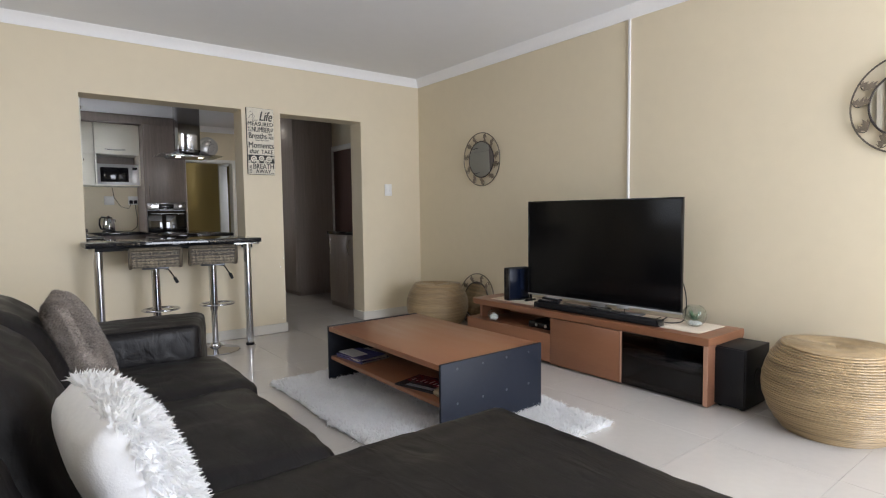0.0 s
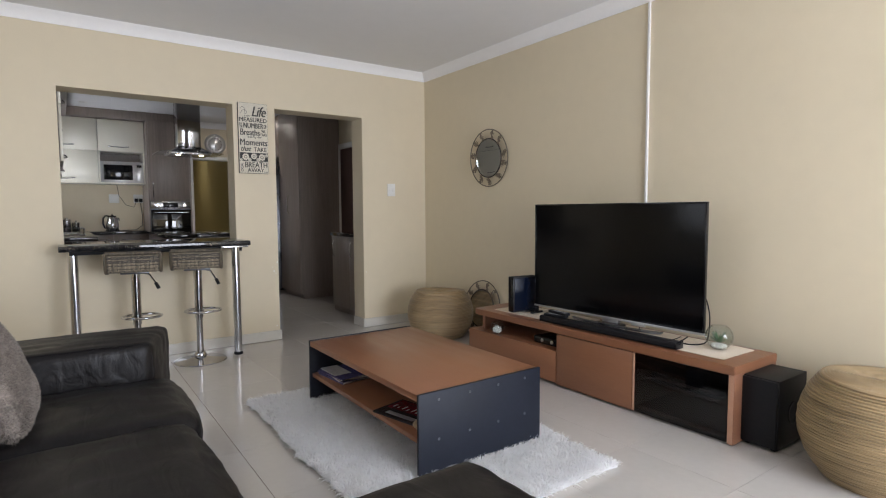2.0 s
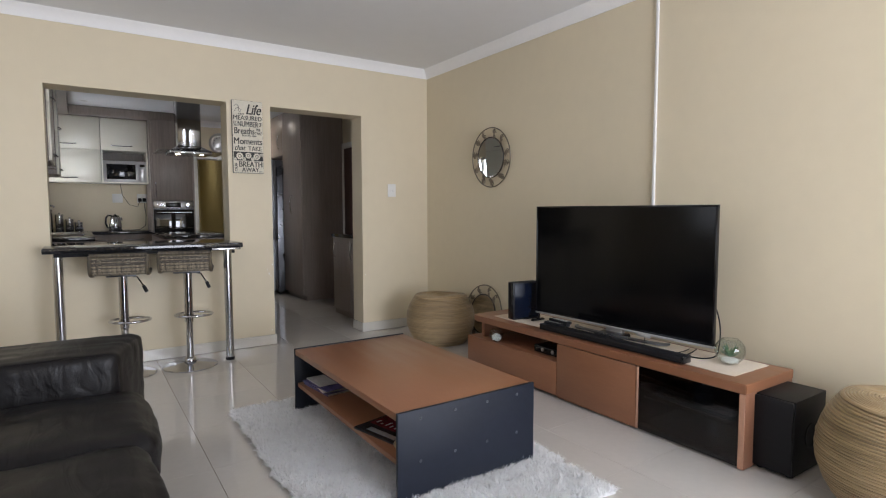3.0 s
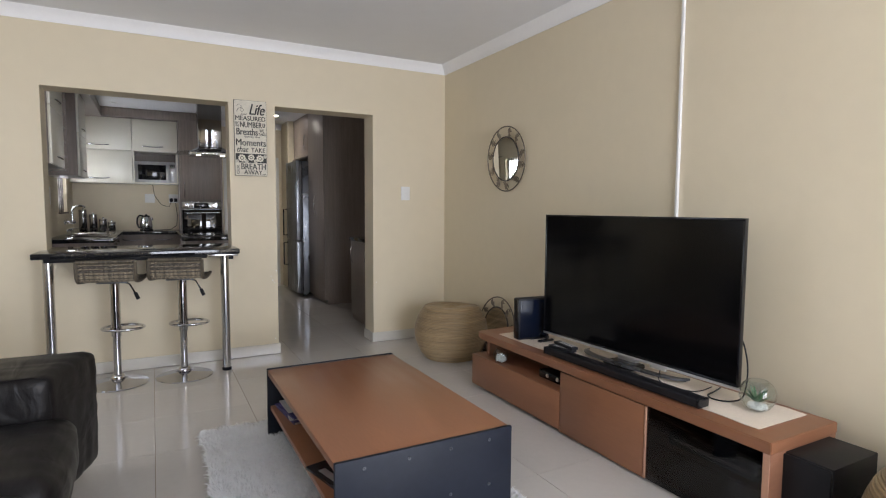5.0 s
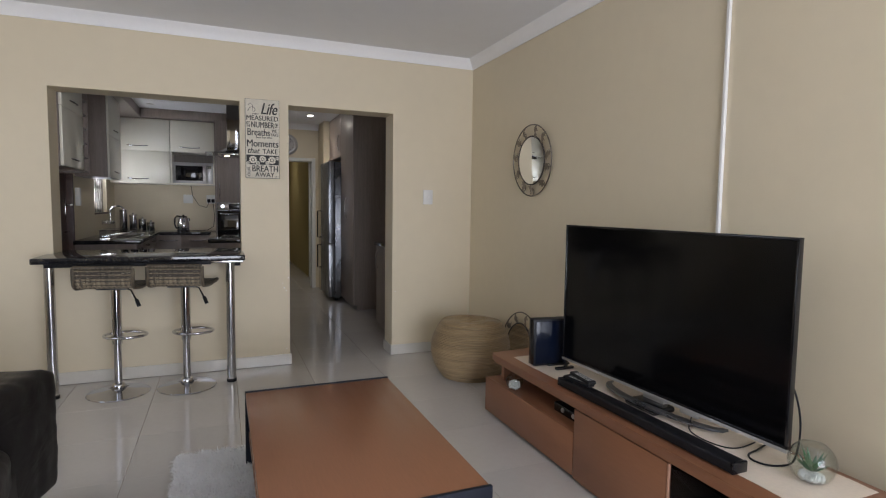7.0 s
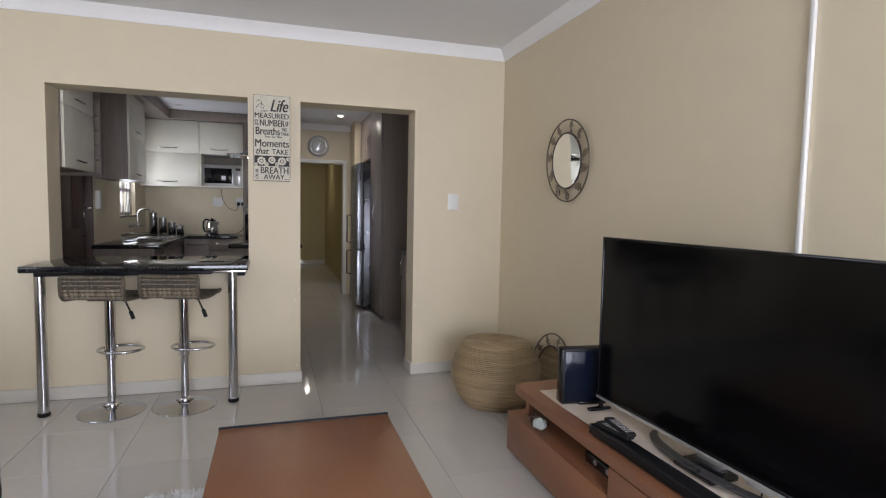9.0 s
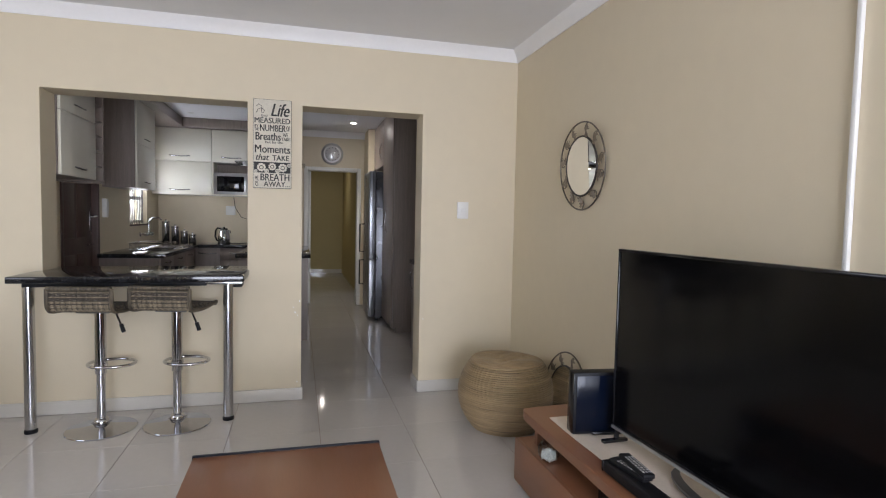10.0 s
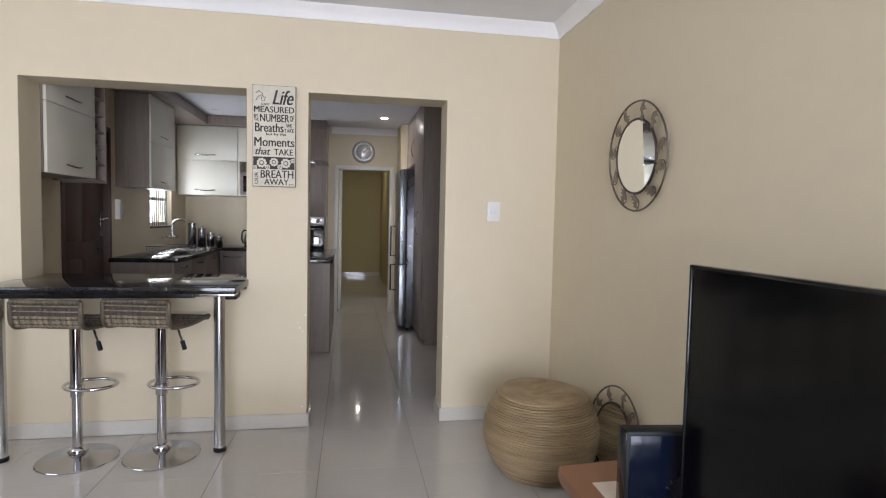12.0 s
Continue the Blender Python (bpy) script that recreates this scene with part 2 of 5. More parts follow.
def box(x0, x1, y0, y1, z0, z1, bevel=0.0, seg=2, bm=None, only=None):
    """A box by its bounds, with rounded edges, added to bm or to a new bmesh."""
    out = bm or bmesh.new()
    g = bmesh.ops.create_cube(out, size=1.0)
    vs = g["verts"]
    for v in vs:
        v.co = Vector(((x0 + x1) / 2 + v.co.x * (x1 - x0), (y0 + y1) / 2 + v.co.y * (y1 - y0), (z0 + z1) / 2 + v.co.z * (z1 - z0)))
    if bevel:
        es = list({e for v in vs for e in v.link_edges})
        bmesh.ops.bevel(out, geom=es, offset=bevel, segments=seg, profile=0.5, affect="EDGES")
    return out


def lathe(profile, at, n=40, bm=None, axis="z"):
    """A turned shape: (radius, height) rows about an upright axis (or the x or y axis) through at."""
    out = bm or bmesh.new()
    rings = []
    for r, h in profile:
        ring = []
        for k in range(n if r > 1e-6 else 1):
            a = 2 * math.pi * k / n
            u, v = r * math.cos(a), r * math.sin(a)
            p = {"z": (u, v, h), "y": (u, h, v), "x": (h, u, v)}[axis]
            ring.append(out.verts.new(Vector(at) + Vector(p)))
        rings.append(ring)
    for a, b in zip(rings, rings[1:]):
        if len(a) == 1 and len(b) == 1:
            continue
        for k in range(n):
            k2 = (k + 1) % n
            if len(a) == 1:
                out.faces.new((a[0], b[k], b[k2]))
            elif len(b) == 1:
                out.faces.new((a[k], a[k2], b[0]))
            else:
                out.faces.new((a[k], a[k2], b[k2], b[k]))
    return out


def smooth_line(points, steps=6):
    """Points along a smooth curve through the given points."""
    p = [Vector(q) for q in points]
    p = [p[0]] + p + [p[-1]]
    out = []
    for a, b, c, d in zip(p, p[1:], p[2:], p[3:]):
        for k in range(steps):
            t = k / steps
            out.append(0.5 * (2 * b + (c - a) * t + (2 * a - 5 * b + 4 * c - d) * t * t + (3 * b - a - 3 * c + d) * t ** 3))
    return out + [p[-1]]


def tube(points, r, n=8, closed=False, bm=None):
    """A round bar along a line of points."""
    out = bm or bmesh.new()
    pts = [Vector(p) for p in points]
    count = len(pts)
    rings, side = [], None
    for i, p in enumerate(pts):
        a = pts[(i - 1) % count] if closed or i else p
        b = pts[(i + 1) % count] if closed or i < count - 1 else p
        d = (b - a).normalized()
        if side is None:
            side = d.orthogonal().normalized()
        side = (side - d * side.dot(d)).normalized()
        up = d.cross(side)
        rings.append([out.verts.new(p + r * (math.cos(2 * math.pi * k / n) * side + math.sin(2 * math.pi * k / n) * up)) for k in range(n)])
    pairs = list(zip(rings, rings[1:])) + ([(rings[-1], rings[0])] if closed else [])
    for q, w in pairs:
        off = 0
        if closed and q is rings[-1]:
            off = min(range(n), key=lambda o: (q[0].co - w[o].co).length)
        for k in range(n):
            out.faces.new((q[k], q[(k + 1) % n], w[(k + 1 + off) % n], w[(k + off) % n]))
    if not closed:
        out.faces.new(rings[0][::-1])
        out.faces.new(rings[-1])
    return out


def arc(c, r, a0, a1, n, plane="xy"):
    pts = []
    for k in range(n + 1):
        a = radians(a0 + (a1 - a0) * k / n)
        u, v = r * math.cos(a), r * math.sin(a)
        pts.append(Vector(c) + Vector({"xy": (u, v, 0), "yz": (0, u, v), "xz": (u, 0, v)}[plane]))
    return pts


def cyl(x, y, z0, z1, r, n=24, bevel=0.003):
    return lathe([(0, z0), (r - bevel, z0), (r, z0 + bevel), (r, z1 - bevel), (r - bevel, z1), (0, z1)], (x, y, 0), n)


def text_mesh(body, size, width=None, shear=0.0, extrude=0.0015):
    """Letters as a bmesh in the plane x, z that faces -y, starting at the origin."""
    cu = bpy.data.curves.new("letters", "FONT")
    cu.body, cu.size, cu.extrude, cu.shear, cu.resolution_u, cu.offset = body, size, extrude, shear, 3, 0.0
    ob = bpy.data.objects.new("letters", cu)
    scene.collection.objects.link(ob)
    me = bpy.data.meshes.new_from_object(ob.evaluated_get(bpy.context.evaluated_depsgraph_get()))
    bpy.data.objects.remove(ob)
    bm = bmesh.new()
    bm.from_mesh(me)
    bpy.data.meshes.remove(me)
    x0, x1 = min(v.co.x for v in bm.verts), max(v.co.x for v in bm.verts)
    k = width / (x1 - x0) if width else 1.0
    for v in bm.verts:
        v.co = Vector(((v.co.x - x0) * k, -v.co.z, v.co.y))
    return bm


def soft(bm, amount, scale, seed=0.0, cuts=0):
    """Uneven, stuffed surface: every vertex moves a little along a smooth noise."""
    for v in bm.verts:
        p = v.co * scale + Vector((seed, seed * 2, -seed))
        v.co += Vector((noise.noise(p), noise.noise(p + Vector((7, 3, 1))), noise.noise(p + Vector((-5, 9, 4))))) * amount
    return bm


def stuffed(x0, x1, y0, y1, z0, z1, bevel, puff=0.02, wrinkle=0.006, seed=0.0, n=14):
    """An upholstered block: rounded edges, swollen faces, wrinkles."""
    bm = box(x0, x1, y0, y1, z0, z1)
    bmesh.ops.subdivide_edges(bm, edges=bm.edges, cuts=n, use_grid_fill=True)
    c = Vector(((x0 + x1) / 2, (y0 + y1) / 2, (z0 + z1) / 2))
    h = Vector(((x1 - x0) / 2, (y1 - y0) / 2, (z1 - z0) / 2))
    for v in bm.verts:
        d = v.co - c
        inner = Vector([max(-h[i] + bevel, min(h[i] - bevel, d[i])) for i in range(3)])
        out = d - inner
        if out.length > 1e-6:
            out = out.normalized() * bevel
        u = [d[i] / h[i] for i in range(3)]
        lift = Vector()
        for i in range(3):
            a, b = u[(i + 1) % 3], u[(i + 2) % 3]
            if abs(u[i]) > 0.98:
                lift[i] += math.copysign(puff * (1 - a * a) * (1 - b * b), u[i])
        v.co = c + inner + out + lift
    bm.normal_update()
    for v in bm.verts:
        p = v.co
        w = noise.noise(Vector((p.x * 6 + seed, p.y * 22, p.z * 6))) * 0.7 + noise.noise(Vector((p.x * 25, p.y * 9 + seed, p.z * 20))) * 0.5
        v.co += v.normal * wrinkle * w
    return bm


def tufts(name, spots, length, width, material, parent, seed, lean=0.8, kind="stuff"):
    """Many bent, tapering strands; spots gives (place, normal)."""
    rnd = random.Random(seed)
    org = ORG.get(parent, Vector())
    vs, fs = [], []
    for p, nrm in spots:
        d = (nrm + Vector((rnd.uniform(-1, 1), rnd.uniform(-1, 1), rnd.uniform(-1, 1))) * lean).normalized()
        side = d.cross(Vector((rnd.uniform(-1, 1), rnd.uniform(-1, 1), rnd.uniform(-1, 1)))).normalized() * width * rnd.uniform(0.6, 1.3)
        ln = length * rnd.uniform(0.6, 1.25)
        droop = Vector((0, 0, -0.35 * ln))
        q = p + d * ln * 0.55
        e = p + d * ln + droop * rnd.uniform(0.2, 1.0)
        i = len(vs)
        vs += [p - side - org, p + side - org, q + side - org, q - side - org, e - org]
        fs += [(i, i + 1, i + 2, i + 3), (i + 3, i + 2, i + 4)]
    me = bpy.data.meshes.new(name)
    me.from_pydata(vs, [], fs)
    me.materials.append(material)
    me.shade_smooth()
    ob = new(name, me)
    ob.parent = parent
    ORG[ob] = org
    return tagged(ob, kind=kind)

# ---- the large structure ----
WX, WY = 10.0, 8.0            # face of the media wall, face of the kitchen wall
WT = 0.22                     # wall thickness
LX, SY = 5.6, 1.0             # side wall and terrace wall of the living room
KX, KY = 6.585, 12.12         # kitchen side wall and back wall
CH = 2.561                    # ceiling height of the living room
CK = 2.50                     # ceiling height of the kitchen


def wall_y(name, y0, y1, x0, x1, z1, holes, material, label):
    """A wall along x, with rectangular openings (x0, x1, z0, z1) that go through it."""
    bm = bmesh.new()
    xs = sorted({x0, x1, *[h[0] for h in holes], *[h[1] for h in holes]})
    zs = sorted({0.0, z1, *[h[2] for h in holes], *[h[3] for h in holes]})
    for a, b in zip(xs, xs[1:]):
        for c, d in zip(zs, zs[1:]):
            if not any(h[0] <= a and b <= h[1] and h[2] <= c and d <= h[3] for h in holes):
                box(a, b, y0, y1, c, d, bm=bm)
    bmesh.ops.remove_doubles(bm, verts=bm.verts, dist=1e-5)
    seen = {}
    for f in bm.faces:
        seen.setdefault(tuple(round(q, 4) for q in f.calc_center_median()), []).append(f)
    bmesh.ops.delete(bm, geom=[f for g in seen.values() if len(g) > 1 for f in g], context="FACES_ONLY")
    bmesh.ops.dissolve_limit(bm, angle_limit=radians(1), verts=bm.verts, edges=bm.edges)
    return structure(name, bm, material, label, smooth=0)


def wall_x(name, x0, x1, y0, y1, z1, holes, material, label):
    ob = wall_y(name, x0, x1, y0, y1, z1, holes, material, label)
    for v in ob.data.vertices:
        v.co = Vector((v.co.y, v.co.x, v.co.z))
    ob.data.flip_normals()
    return ob


PASS = (6.863, 8.070, 0.86, 2.050)
DOORWAY = (8.426, 9.272, 0.0, 2.047)
wall_kitchen = wall_y("wall_kitchen", WY, WY + WT, LX - 0.2, WX + 0.12, CH, [PASS, DOORWAY], WALL, "cream painted wall with a serving hatch and a doorway")
bev = wall_kitchen.modifiers.new("rounded_plaster_edges", "BEVEL")
bev.width, bev.segments, bev.limit_method = 0.012, 3, "ANGLE"
wall_x("wall_media", WX, WX + 0.2, SY - 0.2, KY + 5.0, CH, [], WALL, "plain cream painted wall behind the television")
# the opening in the side wall is added for the fill lamp
wall_x("wall_side", LX - 0.2, LX, SY - 0.2, WY, CH, [(5.6, 7.1, 0.9, 2.1)], WALL, "cream painted side wall with an added window opening")
wall_y("wall_terrace", SY - 0.2, SY, LX, WX, CH, [(7.55, 9.95, 0.02, 2.15)], WALL, "cream painted wall with a wide sliding door opening")
wall_x("wall_kitchen_side", KX - 0.2, KX, WY + WT, KY + 0.15, CH, [(9.02, 9.87, 0.0, 2.04), (10.85, 11.55, 1.16, 1.90)], WALL, "cream kitchen wall with a door and a window")
HALLDOOR = (8.512, 9.228, 0.0, 1.955)
wall_y("wall_kitchen_back", KY, KY + 0.15, KX, WX, CH, [HALLDOOR], WALL, "cream back wall of the kitchen with a passage door")
wall_x("wall_passage_side", 8.26, 8.38, KY + 0.15, KY + 5.0, CH, [], OLIVE, "olive painted passage wall")
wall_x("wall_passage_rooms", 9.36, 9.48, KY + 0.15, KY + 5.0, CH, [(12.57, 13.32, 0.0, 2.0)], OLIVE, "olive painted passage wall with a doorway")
wall_y("wall_passage_end", KY + 4.6, KY + 4.75, 8.38, 9.36, CH, [], OLIVE, "olive painted end wall of the passage")
structure("ceiling_living", box(LX - 0.2, WX + 0.2, SY - 0.2, WY + WT - 0.002, CH, CH + 0.12), CEIL, "smooth white painted ceiling", 0)
structure("ceiling_kitchen", box(LX - 0.2, WX + 0.2, WY + WT, KY + 5.2, CK, CK + 0.18), CEIL, "smooth white painted kitchen ceiling", 0)
structure("ground", box(-60, 80, -70, 90, -0.32, -0.22), GROUND, "pale paving outside", 0)


def cornice(name, pts, inward, depth=1.0, top=CH):
    """A coved cornice: profile swept along a straight run from a to b, open to the given side."""
    bm = bmesh.new()
    a, b = Vector(pts[0]), Vector(pts[1])
    prof = [(0.0, -0.084), (0.009, -0.084), (0.013, -0.072), (0.018, -0.058), (0.025, -0.044), (0.034, -0.031), (0.044, -0.019), (0.053, -0.010), (0.058, -0.004), (0.060, 0.0), (0, 0)]
    ends = []
    for e in (a, b):
        ends.append([bm.verts.new(e + Vector(inward) * u * depth + Vector((0, 0, top + h))) for u, h in prof])
    n = len(prof)
    for k in range(n):
        bm.faces.new((ends[0][k], ends[0][(k + 1) % n], ends[1][(k + 1) % n], ends[1][k]))
    bm.faces.new(ends[0])
    bm.faces.new(ends[1][::-1])
    return structure(name, bm, PLASTER, "white coved plaster cornice")


cornice("trim_cornice_kitchen_wall", [(LX, WY - 0.001, 0), (WX, WY - 0.001, 0)], (0, -1, 0), 0.82)
cornice("trim_cornice_media_wall", [(WX - 0.001, SY, 0), (WX - 0.001, WY, 0)], (-1, 0, 0))
cornice("trim_cornice_side_wall", [(LX + 0.001, SY, 0), (LX + 0.001, WY, 0)], (1, 0, 0))
cornice("trim_cornice_kitchen_back", [(8.43, KY - 0.001, 0), (WX, KY - 0.001, 0)], (0, -1, 0), top=CK)


def skirting(name, x0, x1, y0, y1):
    return structure(name, box(x0, x1, y0, y1, 0.002, 0.088, 0.003, 1), SKIRT, "pale tile skirting along the wall")


skirting("baseboard_hatch_side", LX + 0.01, DOORWAY[0] + 0.012, WY - 0.013, WY - 0.001)
skirting("baseboard_corner", DOORWAY[1] - 0.012, WX - 0.014, WY - 0.013, WY - 0.001)
skirting("baseboard_media", WX - 0.013, WX - 0.001, SY + 0.01, WY - 0.001)
skirting("baseboard_reveal_left", DOORWAY[0] + 0.001, DOORWAY[0] + 0.012, WY, WY + WT)
skirting("baseboard_reveal_right", DOORWAY[1] - 0.012, DOORWAY[1] - 0.001, WY, WY + WT)
skirting("baseboard_passage_end", 8.39, 9.35, KY + 4.588, KY + 4.599)

# side window frame, added for the fill lamp; sliding door frame lets daylight in
for nm, lab, args in (("window_1", "white framed side window, unseen and added for the fill lamp", ("x", LX - 0.12, 5.6, 7.1, 0.9, 2.1, 3)),
                      ("door_1", "white framed glazed sliding door", ("y", SY - 0.12, 7.55, 9.95, 0.02, 2.15, 3))):
    ax, pos, u0, u1, z0, z1, bars = args
    fr = new(nm)
    ORG[fr] = Vector()
    tagged(fr, lab, nm.split("_")[0], kind="structure")
    for k in range(bars + 1):
        u = u0 + (u1 - u0 - 0.05) * k / bars
        b = (pos, pos + 0.05, u, u + 0.05, z0, z1) if ax == "x" else (u, u + 0.05, pos, pos + 0.05, z0, z1)
        part("window_frame", box(*b, bevel=0.004), WHITEPAINT, fr)
    for z in (z0, z1 - 0.05):
        b = (pos + 0.002, pos + 0.048, u0, u1, z, z + 0.05) if ax == "x" else (u0, u1, pos + 0.002, pos + 0.048, z, z + 0.05)
        part("window_rail", box(*b, bevel=0.004), WHITEPAINT, fr)

# ---- living room: sofa ----
set_out(0.043, -0.075)
sofa = thing("corner_sofa", (6.7, 5.0, 0), "dark brown leather corner sofa with chaise and rounded arm", "sofa")
part("base", stuffed(6.12, 7.155, 3.60, 6.24, 0.04, 0.27, 0.03, 0.004, 0.004, 1.0), LEATHER, sofa)
part("chaise_base", stuffed(7.10, 7.74, 3.60, 4.52, 0.04, 0.27, 0.03, 0.004, 0.004, 2.0), LEATHER, sofa)
part("seat_cushion", stuffed(6.45, 7.185, 5.345, 5.965, 0.22, 0.415, 0.055, 0.03, 0.008, 3.0, 22), LEATHER, sofa)
part("seat_cushion", stuffed(6.45, 7.15, 4.545, 5.355, 0.22, 0.415, 0.055, 0.03, 0.008, 5.0, 22), LEATHER, sofa)
part("chaise_cushion", stuffed(6.45, 7.79, 3.58, 4.545, 0.22, 0.415, 0.06, 0.03, 0.007, 8.0, 26), LEATHER, sofa)


def back_cushion(y0, y1, seed, shift=0.0):
    bm = stuffed(6.14, 6.50, y0, y1, 0.36, 0.80, 0.10, 0.03, 0.010, seed, 20)
    for v in bm.verts:
        v.co.x += (0.62 - v.co.z) * 0.34 + shift
    return bm


part("back_cushion", back_cushion(5.28, 5.95, 11.0), LEATHER, sofa)
part("back_cushion", back_cushion(4.54, 5.28, 13.0, -0.03), LEATHER, sofa)
part("back_cushion", back_cushion(3.60, 4.54, 17.0, -0.13), LEATHER, sofa)
part("back_frame", stuffed(6.00, 6.24, 3.58, 6.22, 0.05, 0.74, 0.06, 0.01, 0.004, 4.0), LEATHER, sofa)
def splayed(bm):
    """The arm's front runs a little outwards to its outer side."""
    for v in bm.verts:
        if v.co.x > 6.8:
            v.co.x += (v.co.y - 5.96) * 0.30 * (v.co.x - 6.8) / 0.3
    return bm


part("arm", splayed(stuffed(6.28, 7.105, 5.960, 6.37, 0.05, 0.572, 0.034, 0.012, 0.006, 6.0, 26)), LEATHER, sofa)
seam = bmesh.new()
for y in (5.978, 6.352):
    tube([(6.40 + 0.05 * k, y, 0.570 - 0.001 * math.sin(k * 1.7)) for k in range(14)] + [(7.088 + (y - 5.96) * 0.27, y, 0.560), (7.100 + (y - 5.96) * 0.29, y, 0.50)] + [(7.102 + (y - 5.96) * 0.29, y, 0.45 - 0.1 * k) for k in range(4)], 0.0035, 6, bm=seam)
part("seam_piping", seam, LEATHER, sofa)
for x, y in ((6.2, 3.7), (6.2, 6.1), (7.05, 6.1), (7.6, 3.7), (7.6, 4.4)):
    part("foot", cyl(x, y, 0.0, 0.05, 0.025), BLACKMATT, sofa)


def cushion_mesh(w, thick, n=26, seed=0):
    """A square stuffed cushion lying in the local x, z plane."""
    bm = bmesh.new()
    rows = [[], []]
    for s, sign in enumerate((1, -1)):
        for i in range(n + 1):
            line = []
            for j in range(n + 1):
                u, v = 2 * i / n - 1, 2 * j / n - 1
                t = max(0.0, (1 - u ** 4) * (1 - v ** 4)) ** 0.55
                pinch = 1 - 0.07 * (u * u * v * v) - 0.03 * (1 - abs(u)) * v * v
                line.append(bm.verts.new((u * w / 2 * pinch, sign * (thick / 2 * t + 0.004), v * w / 2 * pinch)))
            rows[s].append(line)
        for i in range(n):
            for j in range(n):
                bm.faces.new((rows[s][i][j], rows[s][i + 1][j], rows[s][i + 1][j + 1], rows[s][i][j + 1]))
    for i in range(n):
        for a, b in (((i, 0), (i + 1, 0)), ((i, n), (i + 1, n)), ((0, i), (0, i + 1)), ((n, i), (n, i + 1))):
            bm.faces.new((rows[0][a[0]][a[1]], rows[0][b[0]][b[1]], rows[1][b[0]][b[1]], rows[1][a[0]][a[1]]))
    return soft(bm, 0.012, 7, seed)


def cushion(name, at, turn, w, thick, cover, fur, label, count, length, width, seed, front_only=False):
    base = thing(name, at, label, "cushion")
    bm = cushion_mesh(w, thick, seed=seed)
    m = turn
    bmesh.ops.transform(bm, matrix=m, verts=bm.verts)
    bm.normal_update()
    bmesh.ops.recalc_face_normals(bm, faces=bm.faces)
    low = min(v.co.z for v in bm.verts)
    bmesh.ops.translate(bm, verts=bm.verts, vec=Vector(at) - Vector((0, 0, low)))
    rnd = random.Random(seed)
    nrm = (m.to_3x3() @ Vector((0, 1, 0)))
    faces = [f for f in bm.faces if not front_only or f.normal.dot(nrm) > 0.05]
    spots = []
    for k in range(count):
        f = rnd.choice(faces)
        a, b = rnd.random(), rnd.random()
        vs = [v.co for v in f.verts]
        p = vs[0].lerp(vs[1], a).lerp(vs[3].lerp(vs[2], a), b)
        spots.append((p.copy(), f.normal.copy()))
    part("cover", bm, cover, base)
    tufts("fur", spots, length, width, fur, base, seed)
    return base


set_out(0.03, -0.10)
cushion("fur_cushion", (6.60, 5.62, 0.42), pose(0, 0, 0, 22, 0, -94), 0.43, 0.12, FURGREY, FURGREY, "grey brown fluffy fur cushion leaning on the sofa back", 42000, 0.013, 0.0008, 5)
set_out(0.055, -0.07)
cushion("shaggy_cushion", (6.56, 4.376, 0.41), pose(0, 0, 0, 20, 0, -84), 0.37, 0.15, COTTON, PILE, "white cushion with a shaggy ribbon front on the sofa", 8500, 0.036, 0.0026, 6, True)

# ---- coffee table on the shag rug ----
set_out()
rug = thing("shag_rug", (8.23, 5.62, 0), "white long-pile shag rug under the coffee table", "rug")
RX0, RX1, RY0, RY1 = 7.715, 8.825, 4.685, 6.475
backing = box(RX0, RX1, RY0, RY1, 0.001, 0.012)
bmesh.ops.subdivide_edges(backing, edges=backing.edges, cuts=20, use_grid_fill=True)
for v in backing.verts:
    k = noise.noise(Vector((v.co.x * 3, v.co.y * 3, 0))) * 0.02
    v.co.x += k
    v.co.y += noise.noise(Vector((v.co.x * 4, v.co.y * 2, 5))) * 0.02
part("backing", backing, PILE, rug)
rr = random.Random(3)
spots = []
for k in range(140000):
    x, y = rr.uniform(RX0 - 0.004, RX1 + 0.004), rr.uniform(RY0 - 0.004, RY1 + 0.004)
    x += noise.noise(Vector((x * 3, y * 3, 0))) * 0.02
    edge = 0.5 if min(x - RX0, RX1 - x, y - RY0, RY1 - y) < 0.02 else 0.0
    out = Vector((x - 8.24, (y - 5.62) * 0.6, 0)).normalized() * edge
    lump = 2.0 * noise.noise(Vector((x * 20, y * 20, 2)))
    spots.append((Vector((x, y, 0.010)), (Vector((0.75 * lump, 1.5 * noise.noise(Vector((x * 18, y * 18, 9))), 0.7)) + out).normalized()))
tufts("shag", spots, 0.037, 0.0021, PILE, rug, 4, lean=0.55)

